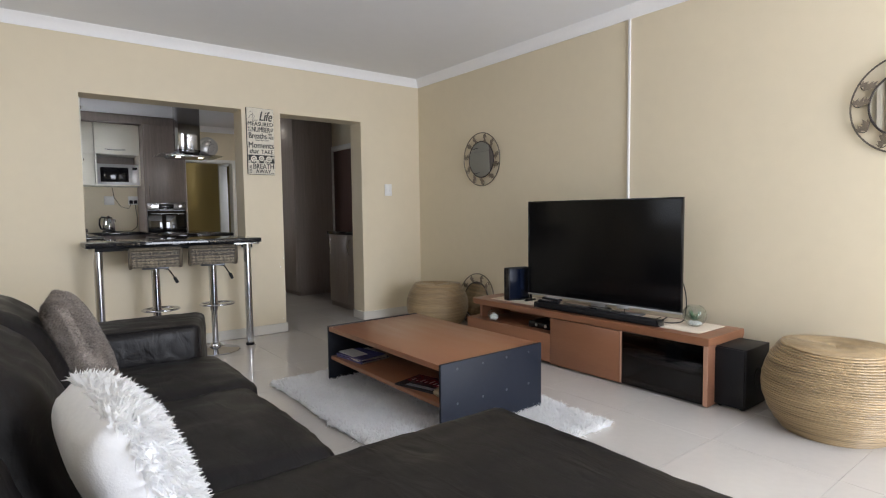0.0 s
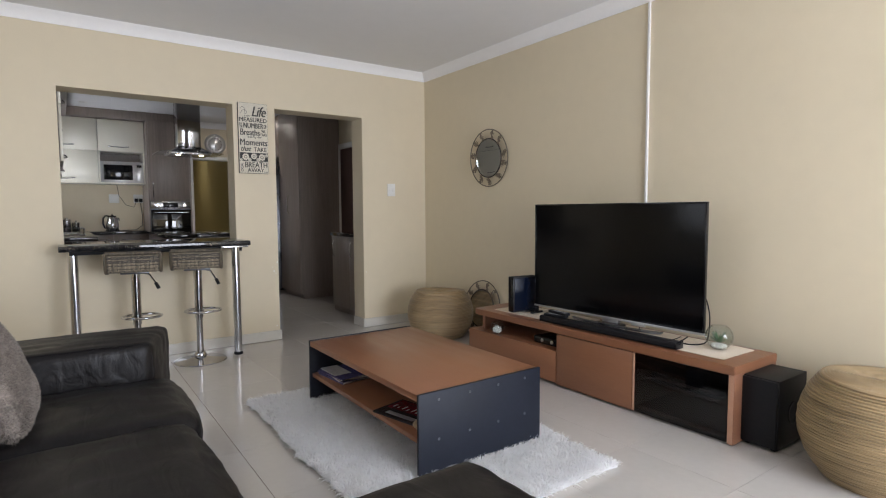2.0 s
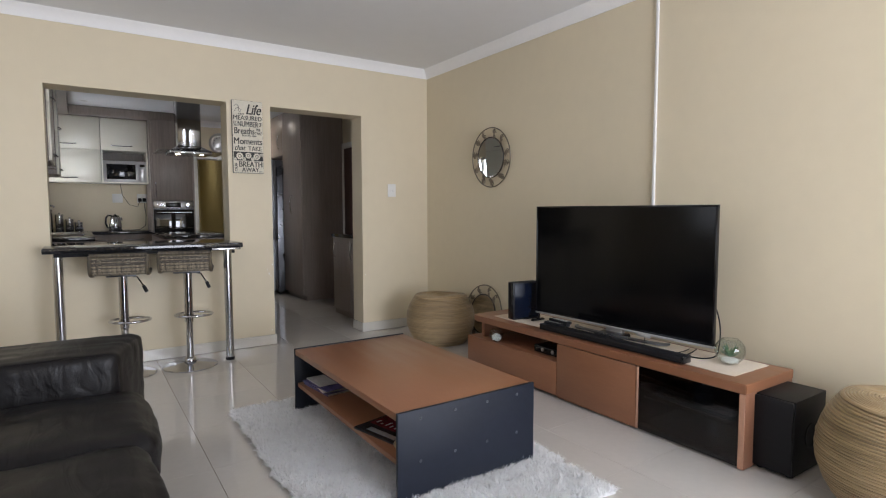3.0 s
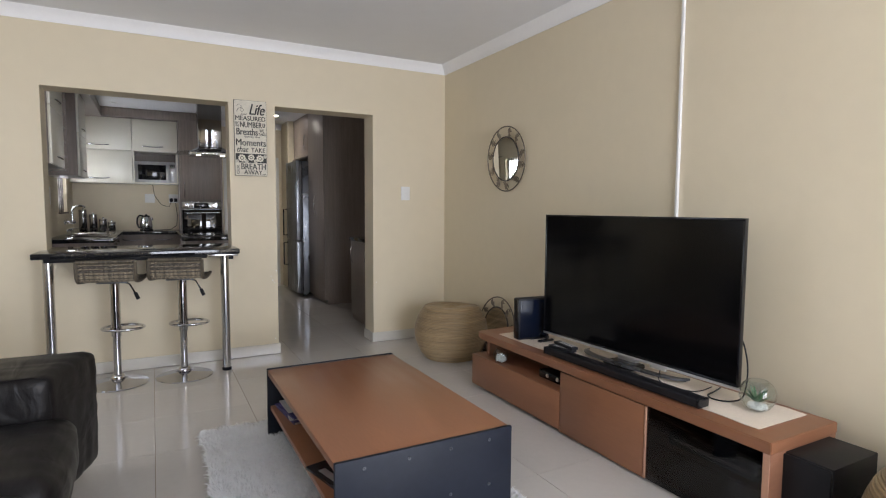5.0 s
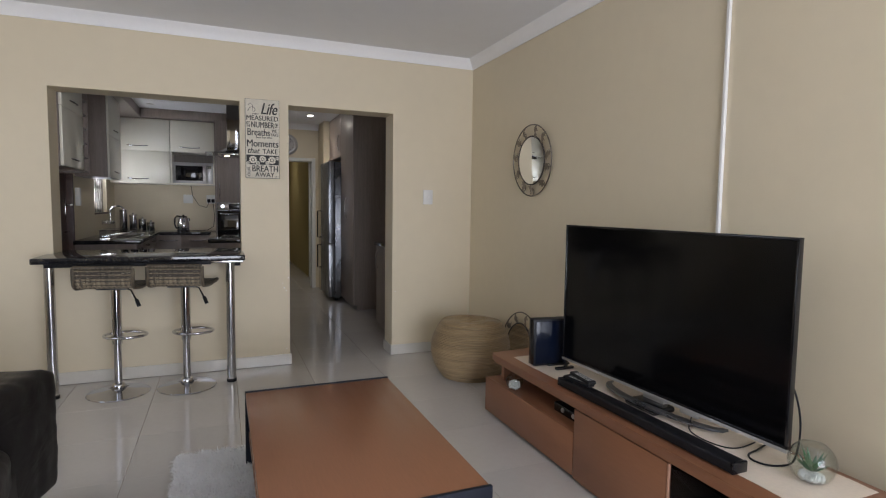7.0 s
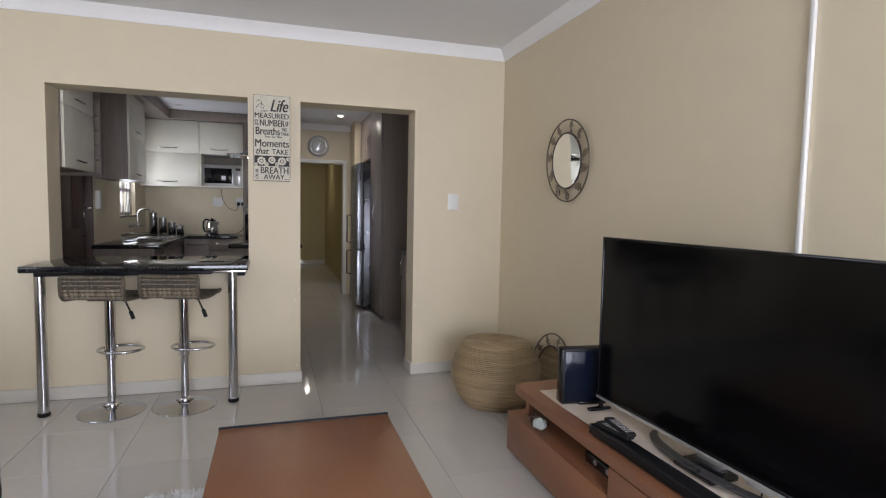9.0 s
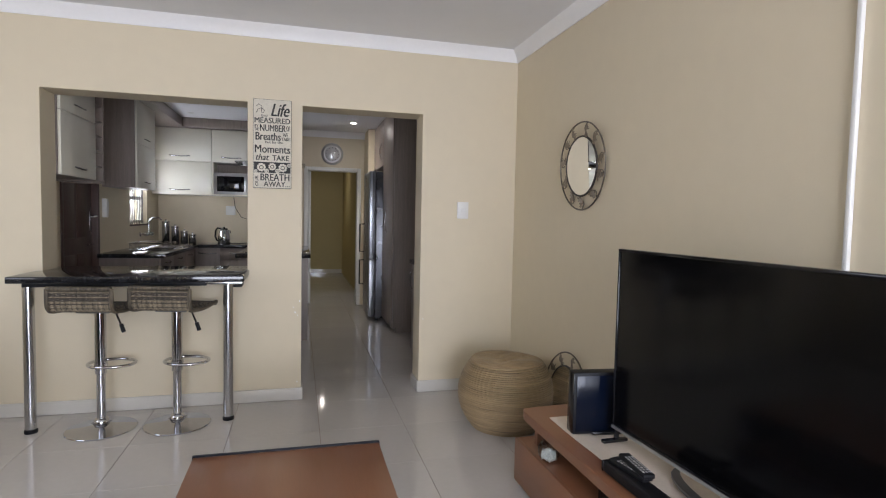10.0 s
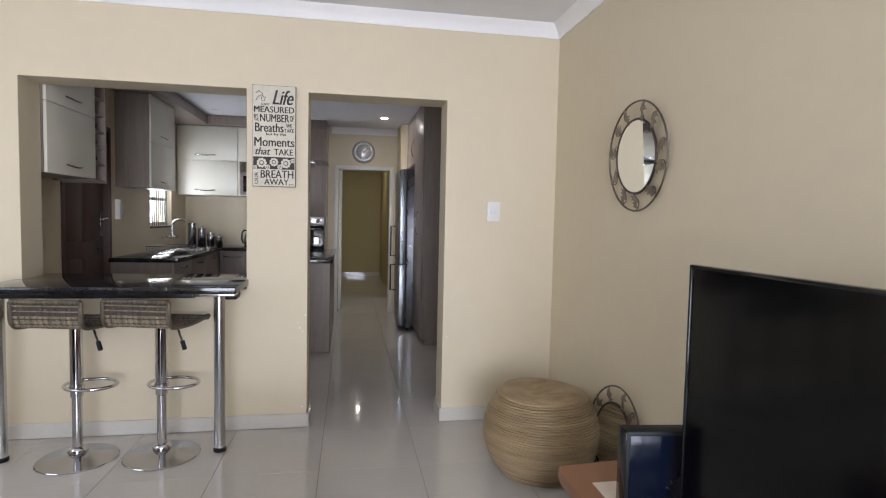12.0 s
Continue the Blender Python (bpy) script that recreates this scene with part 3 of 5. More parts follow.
TX0, TX1, TY0, TY1, TZ = 8.027, 8.730, 5.068, 6.285, 0.376
table = thing("coffee_table", (8.385, 5.77, 0.0), "cherry wood coffee table with black end panels and a shelf", "table")
part("tabletop", box(TX0, TX1, TY0 + 0.016, TY1 - 0.016, TZ - 0.030, TZ, 0.002), CHERRY, table)
part("shelf", box(TX0 + 0.012, TX1 - 0.012, TY0 + 0.016, TY1 - 0.016, 0.158, 0.182, 0.002), CHERRY, table)
part("spine_panel", box(8.375, 8.391, TY0 + 0.016, TY1 - 0.016, 0.182, TZ - 0.030), BLACKBOARD, table)
for y0, y1 in ((TY0, TY0 + 0.016), (TY1 - 0.016, TY1)):
    panel = part("end_panel", box(TX0 - 0.003, TX1 + 0.003, y0, y1, 0.012, TZ + 0.004, 0.002), BLACKBOARD, table, "black board end panel with cam bolt heads")
    for z in (TZ - 0.032, 0.170):
        for k in range(4):
            x = TX0 + 0.10 + k * (TX1 - TX0 - 0.2) / 3
            face = y0 if y0 == TY0 else y1
            s = -1 if y0 == TY0 else 1
            part("bolt_head", lathe([(0, 0), (0.003, 0.0), (0.0035, s * 0.001), (0.006, s * 0.0012), (0.0065, s * 0.0004), (0.0065, -s * 0.001)], (x, face, z), 16, axis="y"), DARKSTEEL, panel)


def magazine(at, w, d, h, turn, cover, label, pages=PAGES):
    base = thing("magazine", at, label, "magazine", "magazines on the table shelf")
    m = Matrix.Translation(at) @ pose(0, 0, 0, 0, 0, turn)
    a = box(-w / 2, w / 2, -d / 2, d / 2, 0.001, h - 0.001, 0.0008, 1)
    b = box(-w / 2 - 0.002, w / 2 + 0.002, -d / 2 - 0.002, d / 2 + 0.002, h - 0.001, h, 0.0)
    c = box(-w / 2 - 0.002, -w / 2 - 0.0005, -d / 2, d / 2, 0.0, h, 0.0)
    extra = []
    if cover is COVER_DARK:
        extra = [(box(-0.02, w / 2 - 0.008, -d / 2 + 0.03, d / 2 - 0.012, h, h + 0.0006), "cover_band", COVER_RED)]
        for k in range(7):
            y = -d / 2 + 0.05 + k * 0.030
            extra.append((box(0.0, 0.012 + 0.05 * ((k * 37) % 5) / 5, y, y + 0.008, h + 0.0006, h + 0.001), "print_bar", PAGES))
        extra.append((box(-w / 2 + 0.02, -w / 2 + 0.05, -d / 2 + 0.03, d / 2 - 0.06, h, h + 0.0006), "title_bar", SILVER))
    for bm, nm, mt in [(a, "pages", pages), (b, "cover", cover), (c, "spine", cover)] + extra:
        bmesh.ops.transform(bm, matrix=m, verts=bm.verts)
        part(nm, bm, mt, base)
    return base


set_out(0.022, -0.10)
magazine((8.16, 6.20, 0.182), 0.21, 0.28, 0.012, 6, COVER_BLUE, "stack of magazines with violet and white covers")
magazine((8.165, 6.205, 0.1945), 0.20, 0.27, 0.008, -4, PAGES, "pale folded magazine on another magazine")
magazine((8.145, 6.20, 0.203), 0.19, 0.26, 0.006, 10, COVER_BLUE, "violet blue magazine on top of the stack")
magazine((8.11, 6.24, 0.2095), 0.10, 0.19, 0.004, 2, PAGES, "thin pale leaflet on top of the stack")
magazine((8.14, 5.48, 0.182), 0.20, 0.27, 0.008, 14, COVER_DARK, "dark red glossy magazine on the lower shelf")
stone = thing("shelf_stone", (8.085, 5.27, 0.182), "smooth pale brown stone on the table shelf", "stone")
bm = bmesh.new()
bmesh.ops.create_icosphere(bm, subdivisions=3, radius=1.0)
for v in bm.verts:
    v.co = Vector((8.085, 5.27, 0.205)) + Vector((v.co.x * 0.038, v.co.y * 0.055, v.co.z * 0.023))
part("stone", soft(bm, 0.006, 20, 2.0), RATTAN, stone)

# ---- television unit ----
set_out(0.027, -0.02, -0.008)
unit = thing("media_unit", (9.65, 5.5, 0.0), "low cherry wood media unit with niche and smoked glass door", "cabinet")
SX0, SX1 = 9.43, 9.85
top = bmesh.new()
outline = [(SX0 - 0.015, 4.50), (SX1, 4.50), (SX1, 6.50), (9.72, 6.52), (SX0 + 0.0, 6.50), (SX0 - 0.015, 6.44)]
lo = [top.verts.new((x, y, 0.358)) for x, y in outline]
hi = [top.verts.new((x, y, 0.402)) for x, y in outline]
top.faces.new(lo[::-1])
top.faces.new(hi)
for k in range(len(outline)):
    top.faces.new((lo[k], lo[(k + 1) % 6], hi[(k + 1) % 6], hi[k]))
bmesh.ops.bevel(top, geom=list(top.edges), offset=0.003, segments=2, affect="EDGES")
part("top", top, CHERRY, unit)
part("side_panel", box(SX0 - 0.012, SX1 - 0.004, 4.502, 4.530, 0.015, 0.358, 0.002), CHERRY_X, unit)
part("back_panel", box(SX1 - 0.02, SX1 - 0.004, 4.545, 6.52, 0.03, 0.356), CHERRY_X, unit)
part("plinth", box(SX0 + 0.06, SX1 - 0.03, 4.56, 6.48, 0.0, 0.03), BLACKMATT, unit)
part("bottom_panel", box(SX0 + 0.02, SX1 - 0.02, 4.545, 6.55, 0.03, 0.05), CHERRY_X, unit)
part("divider", box(SX0 + 0.004, SX1 - 0.02, 5.055, 5.075, 0.05, 0.357), CHERRY_X, unit)
part("divider", box(SX0 + 0.004, SX1 - 0.02, 5.625, 5.645, 0.05, 0.357), CHERRY_X, unit)
part("niche_floor", box(SX0 + 0.002, SX1 - 0.02, 5.645, 6.56, 0.218, 0.236, 0.002), CHERRY, unit)
part("niche_post", box(SX0 + 0.05, SX1 - 0.04, 6.44, 6.47, 0.237, 0.357), CHERRY_X, unit)
part("drawer_front", box(SX0 - 0.012, SX0 + 0.006, 5.648, 6.562, 0.028, 0.236, 0.002), CHERRY, unit)
part("drawer_side", box(SX0 + 0.006, SX1 - 0.02, 6.542, 6.560, 0.03, 0.217, 0.002), CHERRY_X, unit)
part("cupboard_door", box(SX0 - 0.012, SX0 + 0.006, 5.070, 5.643, 0.020, 0.352, 0.002), CHERRY, unit)
part("door_edging", box(SX0 - 0.014, SX0 + 0.004, 5.058, 5.067, 0.020, 0.352, 0.002), EDGING, unit, "pale strip along the door edge")
part("side_edging", box(SX0 - 0.0145, SX0 - 0.0122, 4.503, 4.529, 0.016, 0.357, 0.0008, 1), EDGING, unit, "pale orange edge of the side panel")
part("glass_door", box(SX0 - 0.008, SX0 - 0.002, 4.534, 5.055, 0.020, 0.354, 0.001), SMOKEPANE, unit, "smoked black glass door")
part("inner_shelf", box(SX0 + 0.03, SX1 - 0.03, 4.55, 5.05, 0.18, 0.19), CHERRY_X, unit)

runner = thing("table_runner", (9.66, 5.48, 0.403), "cream cloth runner lying on the media unit", "cloth")
bm = bmesh.new()
bmesh.ops.create_grid(bm, x_segments=16, y_segments=60, size=0.5)
for v in bm.verts:
    x, y = 9.655 + v.co.x * 0.32, 5.475 + v.co.y * 1.76
    x += 0.006 * noise.noise(Vector((x * 4, y * 3, 0)))
    v.co = Vector((x, y + 0.006 * noise.noise(Vector((x * 5, y, 4))), 0.4052 + 0.0014 * noise.noise(Vector((x * 14, y * 14, 1)))))
top_faces = bm.faces[:]
ex = bmesh.ops.extrude_face_region(bm, geom=top_faces)
bmesh.ops.translate(bm, verts=[v for v in ex["geom"] if isinstance(v, bmesh.types.BMVert)], vec=(0, 0, -0.0018))
part("cloth", bm, LINEN, runner)

# the television on its foot
set_out(0.040, -0.012, -0.008, 2.0)
tv = thing("television", (9.66, 5.42, 0.407), "large flat black television on a dark arched foot", "television")
VY0, VY1, VZ0, VZ1 = 4.795, 6.052, 0.462, 1.198
part("back_shell", box(9.662, 9.71, VY0 + 0.05, VY1 - 0.05, VZ0 + 0.05, VZ1 - 0.06, 0.02, 3), BLACKMATT, tv)
bezel = bmesh.new()
for a in ((VY0, VY1, VZ1 - 0.011, VZ1), (VY0, VY1, VZ0 + 0.012, VZ0 + 0.022)):
    box(9.640, 9.664, *a, bevel=0.002, bm=bezel)
for a in ((VY0, VY0 + 0.010, VZ0 + 0.022, VZ1 - 0.011), (VY1 - 0.010, VY1, VZ0 + 0.022, VZ1 - 0.011)):
    box(9.6405, 9.6635, *a, bevel=0.002, bm=bezel)
part("bezel", bezel, BLACKGLOSS, tv)
part("screen", box(9.645, 9.660, VY0 + 0.0095, VY1 - 0.0095, VZ0 + 0.0215, VZ1 - 0.0105), SCREEN, tv, "switched-off dark screen")
part("lower_strip", box(9.638, 9.662, VY0, VY1, VZ0, VZ0 + 0.0118, 0.002), SILVER, tv, "silver strip below the screen")
part("neck", box(9.665, 9.70, 5.36, 5.48, 0.43, 0.50, 0.006), SILVER, tv)
bm = bmesh.new()
pts = []
for k in range(25):
    u = -1 + 2 * k / 24
    pts.append((u, 9.70 - 0.13 * (1 - u * u) ** 0.7, 0.409 + 0.02 * (1 - u * u)))
q = [[bm.verts.new((x + dx, 5.42 + u * 0.33, z + dz)) for dx, dz in ((0, 0), (0.036, 0), (0.036, 0.010), (0, 0.010))] for u, x, z in pts]
for a, b in zip(q, q[1:]):
    for k in range(4):
        bm.faces.new((a[k], a[(k + 1) % 4], b[(k + 1) % 4], b[k]))
bm.faces.new(q[0])
bm.faces.new(q[-1][::-1])
part("foot", bm, DARKSTEEL, tv, "curved dark steel foot")
part("foot_block", box(9.575, 9.70, 5.32, 5.50, 0.408, 0.436, 0.012, 3), BLACKGLOSS, tv)
part("power_cable", tube(smooth_line([(9.70, 4.86, 0.72), (9.705, 4.825, 0.67), (9.71, 4.805, 0.60), (9.71, 4.797, 0.53), (9.70, 4.797, 0.46), (9.68, 4.80, 0.421), (9.645, 4.815, 0.4105), (9.605, 4.84, 0.4105), (9.595, 4.885, 0.4105), (9.625, 4.92, 0.4105), (9.68, 4.93, 0.4105), (9.76, 4.95, 0.4105)]), 0.0035), BLACKMATT, tv)
part("signal_cable", tube(smooth_line([(9.66, 5.20, 0.455), (9.64, 5.19, 0.43), (9.61, 5.17, 0.412), (9.585, 5.12, 0.4095), (9.58, 5.05, 0.4095), (9.60, 4.99, 0.4095), (9.65, 4.97, 0.4095), (9.74, 4.98, 0.4095)]), 0.0025), BLACKMATT, tv)

set_out(0.022, -0.022, -0.008, 1.2)
bar_s = thing("soundbar", (9.495, 5.33, 0.407), "long black soundbar with mesh grille in front of the television", "soundbar")
part("body", box(9.462, 9.528, 4.842, 5.822, 0.408, 0.446, 0.006, 3), BLACKMATT, bar_s)
part("end_cap", box(9.460, 9.530, 4.836, 4.848, 0.4075, 0.447, 0.004, 2), BLACKGLOSS, bar_s)
part("end_cap", box(9.460, 9.530, 5.816, 5.828, 0.4075, 0.447, 0.004, 2), BLACKGLOSS, bar_s)
for k, (x, y, tn) in enumerate(((9.497, 5.72, 8), (9.505, 5.70, -6))):
    rem = thing("remote_control", (x, y, 0.447 + 0.02 * k), "black remote control with pale keys on the soundbar", "remote", "remotes on the soundbar")
    m = Matrix.Translation((x, y, 0.4475 + 0.020 * k)) @ pose(0, 0, 0, 0, 0, tn)
    b = box(-0.021, 0.021, -0.085, 0.085, 0, 0.017, 0.005, 3)
    bmesh.ops.transform(b, matrix=m, verts=b.verts)
    part("case", b, BLACKMATT, rem)
    for i in range(8):
        for j in range(3):
            b = box(-0.015 + j * 0.0115, -0.008 + j * 0.0115, -0.07 + i * 0.016, -0.061 + i * 0.016, 0.0168, 0.0192, 0.001, 1)
            bmesh.ops.transform(b, matrix=m, verts=b.verts)
            part("key", b, SILVER if (i + j) % 3 else WHITEPLAST, rem)
set_out(0.0, -0.036, -0.008)
sat = thing("bookshelf_speaker", (9.62, 6.21, 0.407), "upright black gloss speaker beside the television", "speaker")
m = Matrix.Translation((9.632, 6.19, 0.408)) @ pose(0, 0, 0, 0, 0, -6)
for nm, b, mt in (("body", box(-0.10, 0.112, -0.042, 0.018, 0, 0.262, 0.004), BLACKMATT), ("front_plate", box(-0.090, 0.104, -0.047, -0.0425, 0.012, 0.250, 0.002), NAVYGLOSS),
                  ("edge_strip", box(-0.1035, -0.1005, -0.044, 0.016, 0.004, 0.258, 0.001), BLACKGLOSS), ("foot", box(-0.02, 0.115, -0.06, -0.046, -0.0005, 0.012, 0.003), BLACKGLOSS)):
    bmesh.ops.transform(b, matrix=m, verts=b.verts)
    part(nm, b, mt, sat)
part("end_foot", box(9.585, 9.70, 6.02, 6.045, 0.408, 0.422, 0.005), BLACKGLOSS, tv)
part("end_post", box(9.642, 9.66, 6.024, 6.041, 0.420, 0.4615, 0.004), BLACKGLOSS, tv)
part("port_block", box(9.642, 9.66, 5.16, 5.25, 0.446, 0.462, 0.003), SILVER, tv, "pale plugs below the screen")
set_out(0.027, -0.02, -0.008)
dvd = thing("disc_player", (9.66, 4.8, 0.19), "black disc player behind the smoked glass", "disc player")
part("case", box(9.50, 9.78, 4.60, 5.0, 0.1905, 0.245, 0.004), BLACKGLOSS, dvd)
part("front_strip", box(9.497, 9.4999, 4.62, 4.98, 0.21, 0.225), SILVER, dvd)
dec = thing("set_top_box", (9.62, 5.80, 0.236), "small black decoder box in the open niche", "decoder")
part("case", box(9.50, 9.70, 5.68, 5.93, 0.2365, 0.282, 0.004), BLACKGLOSS, dec)
for y in (5.76, 5.85):
    part("knob", lathe([(0, -0.006), (0.010, -0.006), (0.012, -0.003), (0.012, 0.001)], (9.50, y, 0.262), 20, axis="x"), SILVER, dec)

set_out(0.055, -0.002)
sub = thing("subwoofer", (9.58, 4.38, 0.0), "black floor subwoofer with bass port beside the media unit", "speaker")
part("cabinet", box(9.482, 9.775, 4.322, 4.496, 0.012, 0.345, 0.004), BLACKMATT, sub)
part("grille", box(9.468, 9.481, 4.326, 4.492, 0.02, 0.340, 0.005, 3), BLACKMATT, sub)
part("port_ring", lathe([(0.035, -0.002), (0.052, -0.004), (0.056, 0.0), (0.056, 0.002)], (9.63, 4.322, 0.17), 32, axis="y"), BLACKMATT, sub)
for x in (9.51, 9.75):
    for y in (4.35, 4.47):
        part("foot", cyl(x, y, 0, 0.013, 0.014, 16), BLACKMATT, sub)


def terrarium(name, at, r, h, label, plant):
    """A round glass bowl with pebbles, and a small succulent."""
    base = thing(name, at, label, "plant bowl")
    prof = []
    for k in range(15):
        a = -math.pi / 2 + 0.35 + k * (math.pi - 0.95) / 14
        prof.append((r * math.cos(a), h * 0.52 + h * 0.52 * math.sin(a)))
    z0 = prof[0][1]
    outer = [(0, 0.0)] + [(q, z - z0) for q, z in prof]
    inner = [(q - 0.0025, z - z0 + 0.002) for q, z in prof[::-1]] + [(0, 0.004)]
    part("bowl", lathe(outer + inner, at, 40), GLASS, base)
    rnd = random.Random(len(name))
    bm = bmesh.new()
    for k in range(170 if plant else 130):
        g = bmesh.ops.create_icosphere(bm, subdivisions=1, radius=1.0)
        a, q = rnd.uniform(0, 6.28), r * (0.50 if plant else 0.60) * math.sqrt(rnd.random())
        s = rnd.uniform(0.0035, 0.006) if plant else rnd.uniform(0.005, 0.009)
        for v in g["verts"]:
            v.co = Vector(at) + Vector((q * math.cos(a), q * math.sin(a), 0.010 + h * (0.17 if plant else 0.5) * rnd.random() * (1 - 0.6 * q / r))) + v.co * s
    ob = part("pebbles", bm, PEBBLE, base, "white pebbles")
    tagged(ob, kind="stuff")
    if plant:
        for k in range(16):
            a = k * 2.4
            ln, up = (0.066, 1.1) if k % 2 else (0.056, 0.5)
            d = Vector((math.cos(a), math.sin(a), up)).normalized()
            p0 = Vector(at) + Vector((0, 0, h * 0.26))
            bm = bmesh.new()
            s = d.cross(Vector((0, 0, 1))).normalized()
            w = d.cross(s)
            rows = []
            for t, wd in ((0, 0.004), (0.35, 0.0075), (0.7, 0.005), (1, 0.0005)):
                c = p0 + d * ln * t + Vector((0, 0, 0.012 * t * t))
                rows.append([bm.verts.new(c + s * wd), bm.verts.new(c + w * wd * 0.5), bm.verts.new(c - s * wd), bm.verts.new(c - w * wd * 0.35)])
            for u, v in zip(rows, rows[1:]):
                for i in range(4):
                    bm.faces.new((u[i], u[(i + 1) % 4], v[(i + 1) % 4], v[i]))
            bm.faces.new(rows[0])
            bm.faces.new(rows[-1][::-1])
            part("leaf", bm, LEAF, base)
    return base


set_out(0.046, -0.004, -0.008)
terrarium("glass_plant_bowl", (9.655, 4.70, 0.4075), 0.070, 0.135, "round glass bowl with white pebbles and a green succulent", True)
set_out(0.01, -0.04, -0.008)
terrarium("pebble_bowl", (9.48, 6.30, 0.2365), 0.050, 0.100, "small glass bowl of white pebbles in the niche", False)


def pouf(at, r, h, label, rings=38):
    """A barrel seat wound from rattan cane."""
    base = thing("rattan_pouf", at, label, "pouf", "rattan poufs")
    prof = [(0, 0.0), (r * 0.62, 0.0)]
    rnd = random.Random(int(r * 1000))
    for k in range(rings):
        t = (k + 0.5) / rings
        a = -0.92 + t * 1.78
        rad = r * math.cos(a) ** 0.72
        z = h * t
        half = h / rings / 2
        j = rnd.uniform(-0.0015, 0.0015)
        for q in (-0.97, -0.7, 0.0, 0.7, 0.97):
            prof.append((rad + j + 0.0068 * math.sqrt(1 - q * q), z + q * half))
    rt = prof[-1][0]
    turns = 20
    for k in range(turns):
        q0 = rt * (1 - k / turns)
        dz = 0.010 * math.sin(min(1.0, k / 6.0) * 1.57) - 0.022 * (k / turns)
        prof += [(q0 - rt / turns * 0.25, h + 0.004 + dz), (q0 - rt / turns * 0.75, h + 0.004 + dz), (max(0.0, q0 - rt / turns * 0.98), h - 0.001 + dz)]
    bm = lathe(prof, at, 80)
    for v in bm.verts:
        d = v.co - Vector(at)
        a = math.atan2(d.y, d.x)
        d.z += 0.004 * math.sin(a * 2 + d.z * 9) * (d.z / h)
        v.co = Vector(at) + d
    part("cane_winding", bm, RATTAN, base, smooth=70)
    part("base_ring", lathe([(r * 0.56, 0.0), (r * 0.63, -0.0), (r * 0.64, 0.012), (r * 0.56, 0.012)], at, 60), IRON, base)
    return base


set_out(-0.018, -0.05)
pouf((9.70, 7.325, 0.0), 0.298, 0.415, "low round rattan pouf of wound cane in the corner")
set_out(0.075, 0.0)
pouf((9.56, 3.945, 0.0), 0.312, 0.43, "large round rattan pouf of wound cane beside the subwoofer")


def leaf_mirror(at, turn, label, seed):
    """A round mirror in a wire ring set with small bronze leaves; local face towards -y."""
    base = thing("leaf_mirror", at, label, "mirror", "leaf framed mirrors")
    m = Matrix.Translation(at) @ turn
    R, r = 0.250, 0.165
    rnd = random.Random(seed)

    def put(nm, bm, mt):
        bmesh.ops.transform(bm, matrix=m, verts=bm.verts)
        return part(nm, bm, mt, base)

    put("outer_ring", tube(arc((0, 0, 0), R, 0, 360, 63, "xz")[:-1], 0.0046, 8, True), RINGMETAL)
    put("inner_ring", tube(arc((0, -0.002, 0), r + 0.004, 0, 360, 63, "xz")[:-1], 0.006, 8, True), IRON)
    put("glass", lathe([(0, -0.004), (r, -0.004), (r + 0.002, -0.001), (r + 0.002, 0.004), (0, 0.004)], (0, 0, 0), 64, axis="y"), MIRROR)
    for k in range(11):
        a = 2 * math.pi * (k + 0.3 * rnd.random()) / 11
        pts = []
        for i in range(8):
            t = i / 7
            q = r + 0.006 + (R - r - 0.008) * t
            b = a + 0.24 * math.sin(t * 2.6)
            pts.append((q * math.cos(b), 0.0, q * math.sin(b)))
        put("stem", tube(pts, 0.0022, 6), IRON)
        for t, s in ((2, 1.15), (4, 1.35), (6, 0.95)):
            c = Vector(pts[t])
            ang = a + rnd.uniform(-0.5, 0.5) + (1.5 if t == 3 else -1.7)
            bm = bmesh.new()
            shape = [(0, 0), (0.010, 0.012), (0.028, 0.016), (0.022, 0.006), (0.044, 0.0), (0.022, -0.006), (0.028, -0.016), (0.010, -0.012)]
            fr = [bm.verts.new((u * s, -0.004 - 0.004 * math.sin(u * 60), v * s)) for u, v in shape]
            bm.faces.new(fr)
            ex = bmesh.ops.extrude_face_region(bm, geom=bm.faces[:])
            bmesh.ops.translate(bm, verts=[v for v in ex["geom"] if isinstance(v, bmesh.types.BMVert)], vec=(0, 0.002, 0))
            bmesh.ops.transform(bm, matrix=Matrix.Translation(c) @ Matrix.Rotation(-ang, 4, "Y"), verts=bm.verts)
            put("leaf", bm, BRONZE)
    return base


set_out()
leaf_mirror((9.974, 6.939, 1.613), pose(0, 0, 0, 2, 0, -89.2), "round wall mirror in a wire ring of bronze leaves", 1)
leaf_mirror((9.978, 3.767, 1.625), pose(0, 0, 0, 2, 0, -90), "second round wall mirror with bronze leaf ring", 2)
leaf_mirror((9.931, 6.985, 0.266), pose(0, 0, 0, -8, 0, -90), "round leaf mirror standing on the floor against the wall", 3)

conduit = thing("cable_trunking", (9.99, 5.358, 0.6), "white plastic cable trunking on the wall", "trunking", kind="structure")
part("cover", box(9.983, 9.9995, 5.350, 5.366, 0.5, CH - 0.085, 0.003, 2), WHITEPLAST, conduit)
set_out(0.003, 0, -0.019)
switch = thing("light_switch", (9.584, 7.99, 1.32), "white rectangular light switch plate on the wall", "switch")
part("plate", box(9.541, 9.627, 7.988, 7.9995, 1.317, 1.441, 0.003, 2), WHITEPLAST, switch)
part("rocker", box(9.562, 9.578, 7.983, 7.989, 1.362, 1.396, 0.002, 2), WHITEPLAST, switch)
part("rocker", box(9.590, 9.606, 7.983, 7.989, 1.362, 1.396, 0.002, 2), WHITEPLAST, switch)

